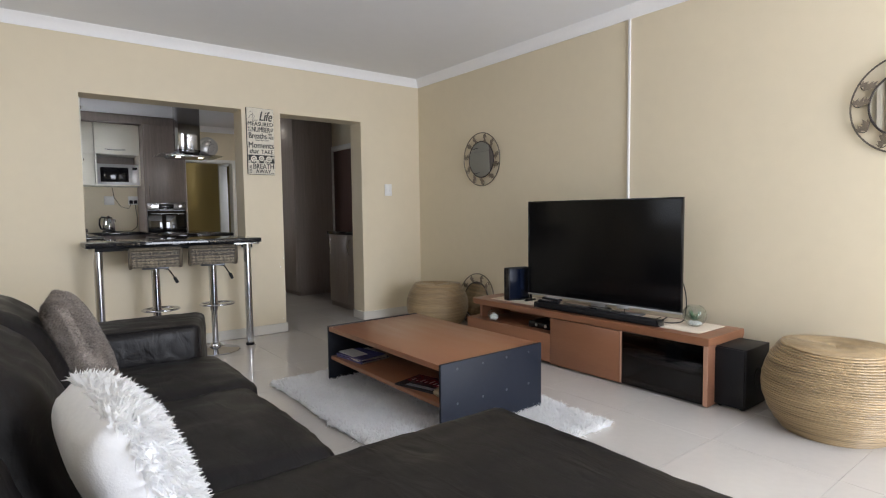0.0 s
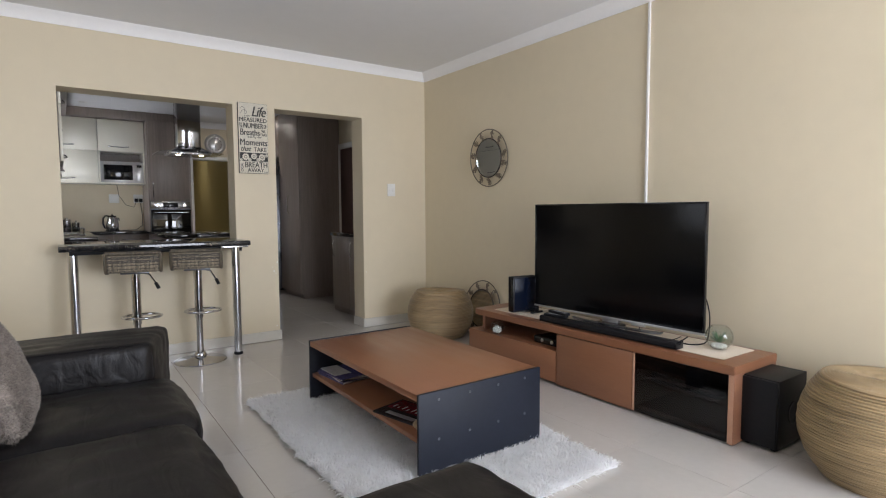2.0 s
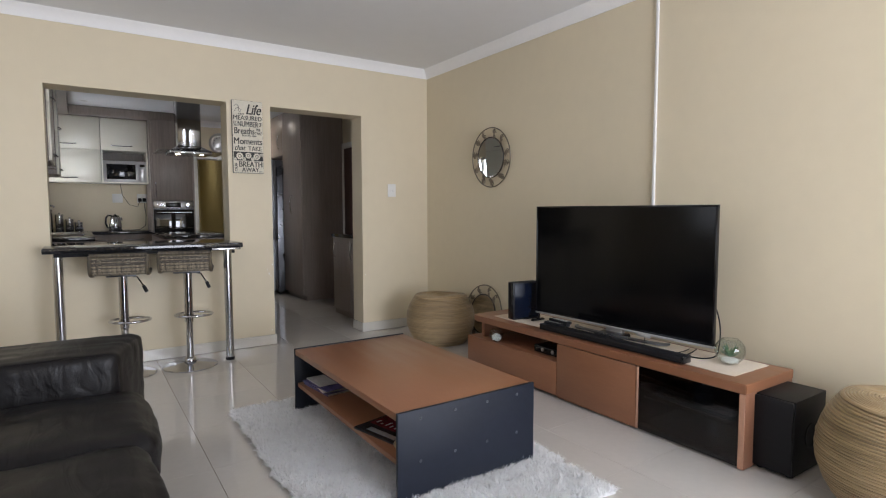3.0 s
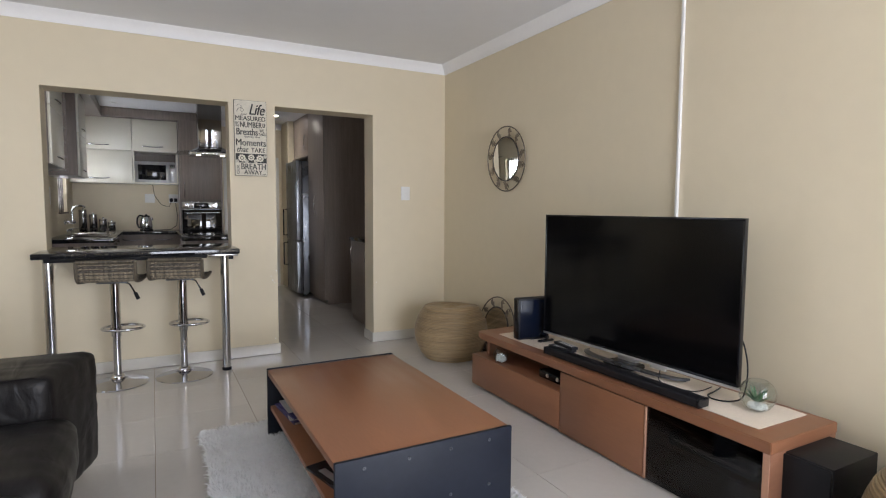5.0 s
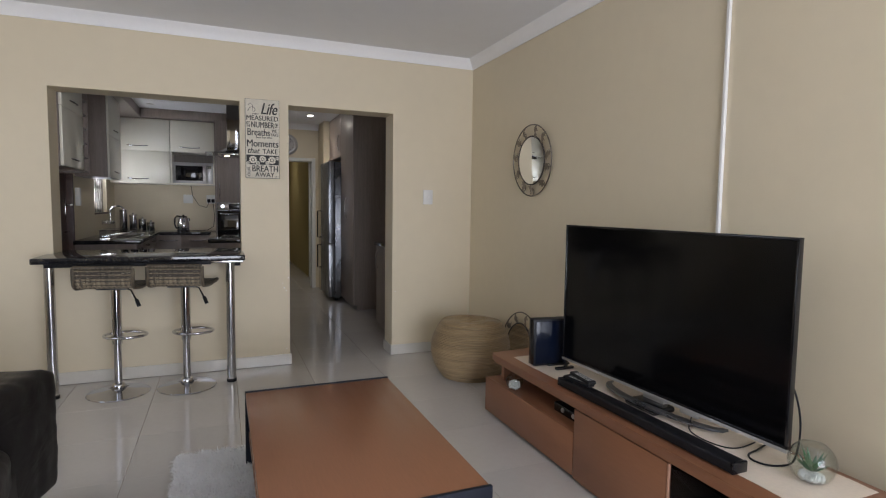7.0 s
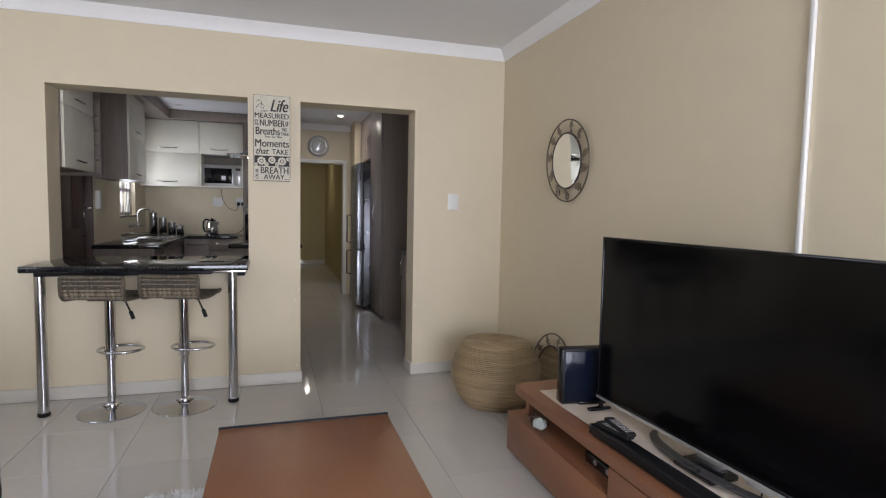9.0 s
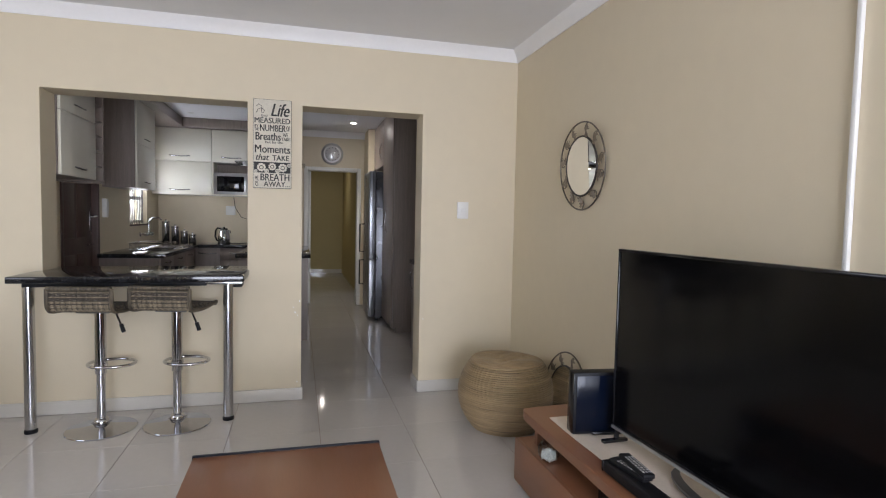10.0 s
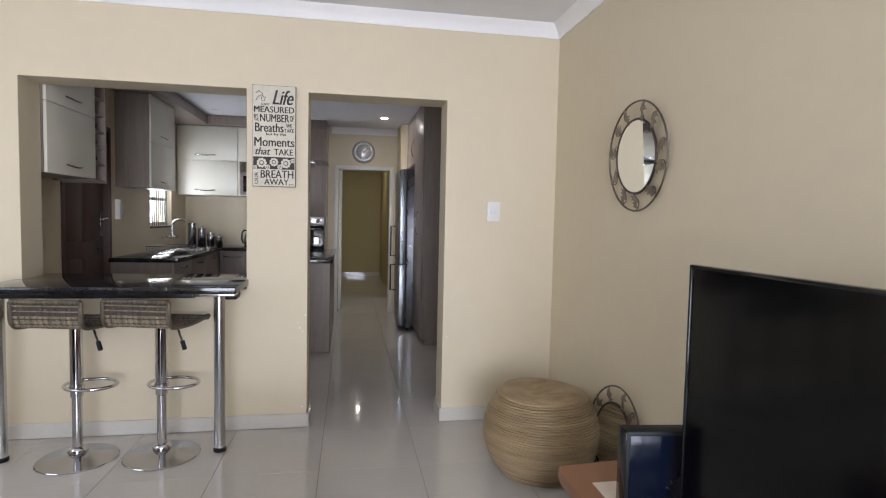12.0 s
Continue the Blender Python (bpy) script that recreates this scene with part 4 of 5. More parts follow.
# the lettered board beside the doorway
set_out(0.008, 0, -0.008)
sign = thing("wall_sign", (8.222, 7.98, 1.485), "aged cream wooden board with black lettering", "sign")
GX0, GX1, GZ0, GZ1 = 8.101, 8.344, 1.487, 2.077
part("board", box(GX0, GX1, 7.976, 7.9985, GZ0, GZ1, 0.003, 2), SIGNBOARD, sign)
part("edge", box(GX0 - 0.002, GX1 + 0.002, 7.980, 7.999, GZ0 - 0.002, GZ1 + 0.002, 0.002, 1), INK, sign, "dark worn edge of the board")


def letters(body, x, z, w, h, shear=0.0, turn=False):
    bm = text_mesh(body, 0.1, None, shear)
    x1, z0, z1 = max(v.co.x for v in bm.verts), min(v.co.z for v in bm.verts), max(v.co.z for v in bm.verts)
    for v in bm.verts:
        u, t = v.co.x / x1 * w, (v.co.z - z0) / (z1 - z0) * h
        v.co = Vector((x - t, 7.9752 + v.co.y, z + u)) if turn else Vector((x + u, 7.9752 + v.co.y, z + t))
    heavy = bmesh.ops.duplicate(bm, geom=bm.verts[:] + bm.edges[:] + bm.faces[:])
    bmesh.ops.translate(bm, verts=[v for v in heavy["geom"] if isinstance(v, bmesh.types.BMVert)], vec=(0, 0.0004, 0.05 * h) if turn else (0.05 * h, 0.0004, 0))
    part("lettering", bm, INK, sign, smooth=0)


letters("Life", 8.212, 1.968, 0.118, 0.085, 0.35)
letters("IS NOT", 8.150, 1.962, 0.045, 0.012)
letters("MEASURED", 8.108, 1.920, 0.228, 0.036)
letters("NUMBER", 8.142, 1.866, 0.165, 0.044)
letters("BY", 8.108, 1.890, 0.024, 0.018)
letters("THE", 8.108, 1.868, 0.026, 0.018)
letters("OF", 8.312, 1.872, 0.022, 0.034)
letters("Breaths", 8.114, 1.806, 0.160, 0.052)
letters("WE", 8.290, 1.834, 0.034, 0.024)
letters("TAKE", 8.280, 1.806, 0.056, 0.022)
letters("but by the", 8.176, 1.782, 0.115, 0.020)
letters("Moments", 8.110, 1.722, 0.226, 0.052)
letters("that", 8.116, 1.672, 0.085, 0.042, 0.3)
letters("TAKE", 8.222, 1.672, 0.108, 0.036)
letters("BREATH", 8.146, 1.536, 0.186, 0.046)
letters("AWAY...", 8.166, 1.496, 0.168, 0.034)
letters("OUR", 8.132, 1.498, 0.070, 0.020, turn=True)
band = part("flower_band", box(GX0 + 0.004, GX1 - 0.004, 7.9735, 7.977, 1.588, 1.660), INK, sign)
rnd = random.Random(9)
for k, (fx, fz, fr) in enumerate(((8.152, 1.624, 0.034), (8.222, 1.630, 0.030), (8.290, 1.624, 0.034), (8.186, 1.600, 0.018), (8.256, 1.602, 0.018), (8.330, 1.640, 0.016), (8.116, 1.598, 0.014))):
    bm = bmesh.new()
    for p in range(9):
        a = 2 * math.pi * p / 9
        c = Vector((fx + fr * 0.62 * math.cos(a), 7.9730, fz + fr * 0.62 * math.sin(a)))
        lathe([(0, -0.0006), (fr * 0.24, -0.0006), (fr * 0.24, 0.0012)], c, 10, bm, "y")
    lathe([(0, -0.0010), (fr * 0.28, -0.0010), (fr * 0.28, 0.0012)], (fx, 7.9732, fz), 12, bm, "y")
    for v in bm.verts:
        v.co.z = min(1.659, max(1.589, v.co.z))
        v.co.x = min(GX1 - 0.005, max(GX0 + 0.005, v.co.x))
    part("flower", bm, SIGNBOARD, sign)
bm = tube([(8.118, 7.9755, 1.985), (8.130, 7.9755, 2.010), (8.150, 7.9755, 2.020), (8.172, 7.9755, 2.005), (8.165, 7.9755, 1.985), (8.150, 7.9755, 1.990), (8.155, 7.9755, 2.03), (8.135, 7.9755, 2.045), (8.12, 7.9755, 2.03)], 0.0018, 6)
part("flourish", bm, INK, sign)

# ---- breakfast bar and stools ----
set_out(0.010, -0.09)
bar = thing("breakfast_bar", (7.43, 7.95, 0.0), "black granite breakfast bar on two round steel legs", "counter")
part("worktop", box(6.815, 8.072, 7.715, 8.40, 0.882, 0.920, 0.006, 3), GRANITE, bar)
part("front_rail", box(6.875, 7.85, 7.765, 7.79, 0.855, 0.8815, 0.002), BLACKMATT, bar)
part("leg_plate", box(7.85, 8.06, 7.735, 7.85, 0.866, 0.8818, 0.003), STEEL, bar)
part("side_rail", box(7.985, 8.045, 7.87, 7.99, 0.83, 0.8815, 0.003), BLACKMATT, bar)
for x in (6.895, 7.972):
    leg = part("leg", cyl(x, 7.795, 0.022, 0.882, 0.030, 32), STEEL, bar)
    part("leg_foot", lathe([(0, 0), (0.032, 0), (0.034, 0.004), (0.034, 0.018), (0.028, 0.024), (0, 0.024)], (x, 7.795, 0), 32), BLACKMATT, leg)


def bar_stool(at, turn):
    """A gas-lift stool with a woven seat that bends up into a low back; the back stands at local -y."""
    base = thing("bar_stool", (0, 0, 0), "chrome gas-lift bar stool with woven wicker seat and low back", "stool", "stools at the breakfast bar")
    part("base_plate", lathe([(0, 0), (0.187, 0), (0.190, 0.003), (0.187, 0.007), (0.115, 0.016), (0.055, 0.028), (0.034, 0.040), (0, 0.040)], (0, 0, 0), 64), GREYCHROME, base)
    # black ring standing for the dark shadows around the foot of the collar
    part("rubber_gaiter", lathe([(0.03, 0.026), (0.044, 0.028), (0.046, 0.032), (0.043, 0.036), (0.03, 0.037)], (0, 0, 0), 32), BLACKMATT, base)
    part("collar", lathe([(0.03, 0.03), (0.044, 0.034), (0.046, 0.050), (0.036, 0.066), (0.029, 0.070), (0.0, 0.07)], (0, 0, 0), 32), CHROME, base)
    part("lower_column", cyl(0, 0, 0.04, 0.36, 0.0245, 32), CHROME, base)
    part("upper_column", cyl(0, 0, 0.335, 0.715, 0.031, 32), CHROME, base)
    ring = [Vector((0.03 + 0.130 * math.sin(a), 0.070 - 0.105 * math.cos(a), 0.378)) for a in [k * math.pi * 2 / 36 for k in range(36)]]
    part("foot_ring", tube(ring, 0.0095, 10, True), CHROME, base)
    part("ring_clamp", cyl(0, 0, 0.368, 0.402, 0.036, 32), CHROME, base)
    part("seat_bracket", box(-0.09, 0.09, -0.09, 0.09, 0.71, 0.725, 0.004), DARKSTEEL, base)
    lev = part("lever", tube([(0.02, 0.02, 0.715), (0.09, 0.0, 0.695), (0.135, -0.03, 0.62)], 0.006, 8), CHROME, base)
    part("lever_grip", tube([(0.128, -0.026, 0.635), (0.148, -0.038, 0.592)], 0.012, 10), BLACKMATT, lev)
    W, path = 0.166, []
    for k in range(22):
        t = k / 21
        if t < 0.12:
            path.append((0.19, 0.735 - 0.10 * (0.12 - t)))
        elif t < 0.62:
            s = (t - 0.12) / 0.5
            path.append((0.19 - 0.36 * s, 0.735 - 0.012 * math.sin(s * 3.1)))
        else:
            s = (t - 0.62) / 0.38
            a = min(1.0, s * 2) * 1.45
            path.append((-0.17 - 0.055 * math.sin(a), 0.735 + 0.055 * (1 - math.cos(a)) + 0.085 * max(0.0, s - 0.45) / 0.55))
    for x in (-W, W):
        part("seat_frame", tube([(x, y, z) for y, z in path], 0.012, 8), WICKER_WRAP, base)
    for y, z in (path[0], path[-1]):
        part("frame_roll", tube([(-W, y, z), (W, y, z)], 0.014, 10), WICKER_WRAP, base)
    strands = bmesh.new()
    pale = bmesh.new()
    rnd = random.Random(12)
    dense = []
    for (ya, za), (yb, zb) in zip(path, path[1:]):
        steps = max(1, round(math.hypot(yb - ya, zb - za) / 0.0062))
        dense += [(ya + (yb - ya) * i / steps, za + (zb - za) * i / steps, (ya, za, yb, zb)) for i in range(steps)]
    for i, (y, z, (ya, za, yb, zb)) in enumerate(dense):
        nv = Vector((0, zb - za, -(yb - ya))).normalized() * 0.0012
        pts = []
        drift, group = rnd.uniform(-0.0012, 0.0012), i
        for k in range(25):
            x = -W + 2 * W * k / 24
            s = (1 if (k + group) % 2 else -1) * rnd.uniform(0.6, 1.3)
            pts.append((x, y + s * nv.y + drift * (yb - ya) * 30, z + s * nv.z + rnd.uniform(-0.0008, 0.0008)))
        tube(pts, rnd.uniform(0.0034, 0.0046), 4, bm=(pale if rnd.random() < 0.5 else strands))
    tagged(part("weave", strands, WICKER, base), kind="stuff")
    tagged(part("weave", pale, WICKER_PALE, base, "paler wicker strands"), kind="stuff")
    bars = bmesh.new()
    for k in range(12):
        x = -W + 2 * W * (k + 0.5) / 12
        tube([(x, y, z - 0.001) for y, z in path], 0.0032, 5, bm=bars)
    tagged(part("warp", bars, WICKER, base), kind="stuff")
    base.matrix_basis = Matrix.Translation(at) @ pose(0, 0, 0, 0, 0, turn)
    return base


set_out()
stool = bar_stool((7.275, 7.690, 0.0), -8)
copy_thing(stool, Matrix.Translation((7.692, 7.683, 0.0)) @ pose(0, 0, 0, 0, 0, -12))

curtain = thing("curtain", (5.68, 4.55, 0.05), "pale gathered curtain hanging on the side wall", "curtain")
bm = bmesh.new()
cols = []
for k in range(91):
    y = 4.0 + 1.1 * k / 90
    x = 5.665 + 0.03 * math.sin(k * 0.75) + 0.008 * math.sin(k * 2.1)
    cols.append([bm.verts.new((x + dx, y, z)) for dx, z in ((0, 0.03), (0, 2.35), (0.003, 2.35), (0.003, 0.03))])
for p, q in zip(cols, cols[1:]):
    for k in range(4):
        bm.faces.new((p[k], p[(k + 1) % 4], q[(k + 1) % 4], q[k]))
part("cloth", bm, CURTAIN, curtain)
part("rail", tube([(5.665, 3.8, 2.37), (5.665, 5.3, 2.37)], 0.012, 10), IRON, curtain)

# ---- kitchen ----
def bow_handle(c, length, axis, out, parent, mt=None):
    """A slim bowed handle; c its middle on the door, axis its run, out the way it stands off."""
    a, o = Vector(axis), Vector(out)
    pts = [Vector(c) + a * length * (k / 12 - 0.5) + o * (0.004 + 0.022 * math.sin(math.pi * k / 12) ** 0.6) + Vector((0, 0, -0.010 * math.sin(math.pi * k / 12) if abs(a.z) < 0.5 else 0)) for k in range(13)]
    return part("handle", tube(pts, 0.006, 8), mt or STEEL, parent)


# soffit boxes above the wall units
structure("trim_soffit_side", box(KX, 6.975, WY + WT + 0.004, KY, 2.385, CK - 0.002, 0.003), GREYWOOD, "grey brown laminate soffit above the wall units")
structure("trim_soffit_back", box(6.977, 8.39, 11.60, KY, 2.386, CK - 0.002, 0.003), GREYWOOD, "grey brown laminate soffit on the back wall")

KB = KY + 0.37               # the back wall, in the places written for the back run
UZ0, UZ1, US = 1.535, 2.383, 1.965


def side_unit(name, y0, y1, label):
    """A wall unit on the side wall, its two lift-up doors facing +x."""
    u = thing(name, (6.7, (y0 + y1) / 2, UZ0), label, "cabinet", "kitchen wall units")
    part("body", box(KX + 0.002, 6.868, y0, y1, UZ0, UZ1, 0.001, 1), GREYWOOD, u)
    for z0, z1 in ((UZ0 + 0.002, US - 0.002), (US + 0.002, UZ1 - 0.003)):
        d = part("door", box(6.870, 6.890, y0 + 0.002, y1 - 0.002, z0, z1, 0.003, 2), CREAMGLOSS, u, "cream gloss lift-up door")
        bow_handle((6.890, (y0 + y1) / 2, z0 + 0.065), 0.20, (0, 1, 0), (1, 0, 0), d)
    return u


side_unit("wall_unit", WY + WT + 0.01, 8.870, "cream gloss wall unit beside the kitchen door")
side_unit("wall_unit", 9.975, 10.665, "cream gloss wall unit with grey brown side panel")
set_out(0, -0.012)
rack = thing("wine_rack", (6.7, 8.97, UZ0), "narrow upright bottle rack at the end of the wall unit", "wine rack")
part("outer_panel", box(KX + 0.002, 6.892, 9.036, 9.054, UZ0 - 0.02, UZ1, 0.001, 1), GREYWOOD, rack)
part("back_panel", box(KX + 0.002, KX + 0.02, 8.888, 9.034, UZ0, UZ1), GREYWOOD, rack)
for k in range(8):
    z = UZ0 - 0.012 + k * (UZ1 - UZ0) / 7.2
    part("shelf", box(KX + 0.022, 6.886, 8.888, 9.034, z, z + 0.012), GREYWOOD, rack)
for k in (1, 2, 3):
    z = UZ0 + k * (UZ1 - UZ0) / 7.2
    bot = thing("wine_bottle", (6.7, 8.96, z), "dark wine bottle lying in the rack", "bottle", "bottles in the rack")
    part("glass", lathe([(0, 0), (0.036, 0.0), (0.038, 0.01), (0.038, 0.18), (0.014, 0.24), (0.014, 0.29), (0, 0.29)], (6.57, 8.96, z + 0.040), 24, axis="x"), BLACKGLOSS, bot)

set_out(0, -0.37)
for nm, x0, x1, micro in (("wall_unit", 6.60, 7.303, False), ("wall_unit", 7.307, 7.846, True)):
    u = thing(nm, ((x0 + x1) / 2, 12.3, UZ0), "cream gloss wall unit with an open microwave niche" if micro else "cream gloss wall unit on the back wall", "cabinet", "kitchen wall units")
    if micro:
        part("body", box(x0, x1, 12.122, KB - 0.002, US, UZ1, 0.001, 1), CREAMGLOSS, u)
        part("niche_side", box(x0, x0 + 0.018, 12.105, KB - 0.002, UZ0, US - 0.001), CREAMGLOSS, u)
        part("niche_side", box(x1 - 0.018, x1, 12.105, KB - 0.002, UZ0, US - 0.001), CREAMGLOSS, u)
        part("niche_floor", box(x0 + 0.018, x1 - 0.018, 12.105, KB - 0.002, UZ0, UZ0 + 0.018), CREAMGLOSS, u)
        part("niche_back", box(x0 + 0.018, x1 - 0.018, KB - 0.02, KB - 0.002, UZ0 + 0.018, US - 0.001), GREYWOOD, u)
        rows = ((US + 0.002, UZ1 - 0.003),)
    else:
        part("body", box(x0, x1, 12.122, KB - 0.002, UZ0, UZ1, 0.001, 1), CREAMGLOSS, u)
        rows = ((UZ0 + 0.002, US - 0.002), (US + 0.002, UZ1 - 0.003))
    for z0, z1 in rows:
        d = part("door", box(x0 + 0.002, x1 - 0.002, 12.100, 12.120, z0, z1, 0.003, 2), CREAMGLOSS, u, "cream gloss lift-up door")
        bow_handle(((x0 + x1) / 2 - 0.03, 12.100, z0 + 0.065), 0.24, (1, 0, 0), (0, -1, 0), d)
set_out(-0.028, -0.37, -0.02)
mw = thing("microwave", (7.605, 12.28, UZ0 + 0.018), "silver microwave oven with black window in the niche", "microwave")
part("case", box(7.352, 7.862, 12.135, 12.46, UZ0 + 0.022, 1.855, 0.006), SILVER, mw)
part("door_window", box(7.392, 7.728, 12.128, 12.136, UZ0 + 0.075, 1.81, 0.003), SMOKED, mw)
part("control_panel", box(7.765, 7.848, 12.128, 12.136, UZ0 + 0.05, 1.835, 0.003), SILVER, mw)
part("display", box(7.778, 7.836, 12.1265, 12.1279, 1.78, 1.815), BLACKGLOSS, mw)
part("door_handle", box(7.750, 7.762, 12.110, 12.134, UZ0 + 0.06, 1.825, 0.004), SILVER, mw)

# base runs and granite tops
set_out(0, 0)
side_base = thing("base_unit", (6.8, 11.2, 0), "grey brown laminate base units under the sink", "cabinet", "kitchen base units")
part("body", box(KX + 0.002, 7.10, 9.83, KY - 0.002, 0.1, 0.859), GREYWOOD, side_base)
part("plinth", box(KX + 0.002, 7.06, 9.85, KY - 0.002, 0.0, 0.1), BLACKMATT, side_base)
for k in range(3):
    y0 = 9.832 + k * 0.57
    d = part("door", box(7.102, 7.120, y0, y0 + 0.566, 0.11, 0.855, 0.002), GREYWOOD, side_base)
    bow_handle((7.120, y0 + 0.285, 0.80), 0.20, (0, 1, 0), (1, 0, 0), d)
back_base = thing("base_unit", (7.5, 12.2, 0), "brown laminate base units with a drawer on the back wall", "cabinet", "kitchen base units")
part("body", box(7.124, 7.846, 11.59, KY - 0.002, 0.1, 0.859), GREYWOOD, back_base)
part("plinth", box(7.124, 7.846, 11.63, KY - 0.002, 0.0, 0.1), BLACKMATT, back_base)
for k, (x0, x1, z0, z1) in enumerate(((7.126, 7.42, 0.11, 0.855), (7.424, 7.846, 0.70, 0.855), (7.424, 7.846, 0.11, 0.696))):
    d = part("door" if k != 1 else "drawer", box(x0, x1, 11.570, 11.588, z0, z1, 0.002), GREYWOOD, back_base)
    bow_handle(((x0 + x1) / 2, 11.570, z1 - 0.06), 0.22, (1, 0, 0), (0, -1, 0), d)
top_side = thing("granite_worktop", (6.8, 11.2, 0.86), "black granite worktop along the side and back wall", "worktop")
part("side_slab", box(KX + 0.002, 7.165, 9.805, KY - 0.002, 0.861, 0.900, 0.004), GRANITE, top_side)
part("back_slab", box(7.167, 7.848, 11.545, KY - 0.002, 0.861, 0.900, 0.004), GRANITE, top_side)

set_out(0.05, -0.35)
sink = thing("sink", (6.8, 11.45, 0.9), "stainless steel inset sink with drainer", "sink")
bm = bmesh.new()
X0, X1 = 6.60, 7.04
box(X0, X1, 11.02, 12.0, 0.9005, 0.907, 0.002, 1, bm)
part("rim_plate", bm, STEEL, sink)
part("bowl", lathe([(0.150, 0.912), (0.165, 0.9125), (0.172, 0.908), (0.168, 0.9075), (0.0, 0.9075)], (6.82, 11.74, 0), 40), CHROME, sink)
for k in range(9):
    y = 11.06 + k * 0.045
    part("drainer_rib", box(X0 + 0.04, X1 - 0.04, y, y + 0.018, 0.907, 0.912, 0.002, 1), STEEL, sink)
set_out(0.065, -0.22)
tap = thing("mixer_tap", (6.53, 11.56, 1.0), "chrome wall-mounted swan-neck tap above the sink", "tap")
part("wall_bar", tube([(6.575, 11.44, 1.035), (6.575, 11.68, 1.035)], 0.014, 12), CHROME, tap)
for y in (11.45, 11.67):
    part("wall_flange", lathe([(0, 0), (0.028, 0), (0.028, 0.010), (0.012, 0.016), (0.012, 0.055), (0, 0.055)], (6.52, y, 1.035), 20, axis="x"), CHROME, tap)
    k = part("tap_handle", lathe([(0, 0), (0.020, 0.0), (0.024, 0.012), (0.014, 0.03), (0, 0.032)], (6.585, y, 1.035), 8, axis="x"), CHROME, tap)
part("spout", tube([(6.59, 11.56, 1.035), (6.59, 11.56, 1.16)] + [Vector((6.67 - 0.08 * math.cos(a), 11.56, 1.16 + 0.075 * math.sin(a))) for a in [i * 2.4 / 10 for i in range(1, 11)]], 0.011, 12), CHROME, tap)
set_out(0.05, -0.17)
drack = thing("dish_rack", (6.84, 10.75, 0.9), "chrome wire dish rack on the worktop", "dish rack")
wire = lambda p, nm="wire": part(nm, tube(p, 0.0028, 6), CHROME, drack)
for z in (0.905, 0.975):
    wire([(6.66, 10.50, z), (7.02, 10.50, z), (7.02, 10.94, z), (6.66, 10.94, z), (6.66, 10.50, z)], "frame_wire")
for k in range(10):
    y = 10.53 + k * 0.042
    wire([(6.66, y, 0.975), (6.66, y, 0.905), (7.02, y, 0.905), (7.02, y, 0.975)])

set_out(0.065, -0.36)
for k, (x, y, hgt) in enumerate(((6.64, 12.33, 0.29), (6.755, 12.33, 0.225), (6.865, 12.33, 0.165), (6.965, 12.33, 0.125))):
    c = thing("steel_canister", (x, y, 0.9), ("tallest" if k == 0 else "smallest" if k == 3 else "middle") + " of four polished steel storage canisters", "canister", "canister set")
    part("body", lathe([(0, 0), (0.044, 0), (0.046, 0.003), (0.046, hgt - 0.03), (0, hgt - 0.03)], (x, y, 0.9005), 32), CHROME, c)
    part("lid", lathe([(0, -0.031), (0.047, -0.03), (0.048, -0.026), (0.048, -0.008), (0.040, -0.003), (0.012, -0.002), (0.010, 0.010), (0.014, 0.016), (0, 0.020)], (x, y, 0.9005 + hgt), 32), STEEL, c)
set_out(0.02, -0.36)
kt = thing("electric_kettle", (7.42, 12.2, 0.9), "glass and steel electric kettle with black handle", "kettle")
part("base", lathe([(0, 0), (0.082, 0), (0.084, 0.006), (0.076, 0.024), (0, 0.026)], (7.42, 12.2, 0.9005), 32), BLACKGLOSS, kt)
part("jug", lathe([(0, 0.027), (0.072, 0.027), (0.078, 0.05), (0.076, 0.10), (0.062, 0.165), (0.050, 0.185), (0, 0.186)], (7.42, 12.2, 0.9), 32), CHROME, kt)
part("lid", lathe([(0, 0.187), (0.050, 0.187), (0.044, 0.205), (0.015, 0.212), (0.010, 0.225), (0, 0.226)], (7.42, 12.2, 0.9), 32), BLACKGLOSS, kt)
part("handle", tube([(7.385, 12.2, 1.100), (7.34, 12.2, 1.108), (7.315, 12.2, 1.075), (7.310, 12.2, 1.00), (7.33, 12.2, 0.945), (7.36, 12.2, 0.935)], 0.011, 10), BLACKGLOSS, kt)
part("spout", lathe([(0.004, 0.0), (0.018, -0.01), (0.022, -0.045), (0.0, -0.046)], (7.485, 12.2, 1.085), 16), CHROME, kt)
part("flex", tube([(7.49, 12.24, 0.905), (7.60, 12.30, 0.904), (7.72, 12.36, 0.906), (7.80, 12.42, 0.96), (7.815, 12.475, 1.10), (7.80, 12.478, 1.24), (7.795, 12.478, 1.32)], 0.004, 8), BLACKMATT, kt)
set_out(-0.008, -0.37, -0.015)
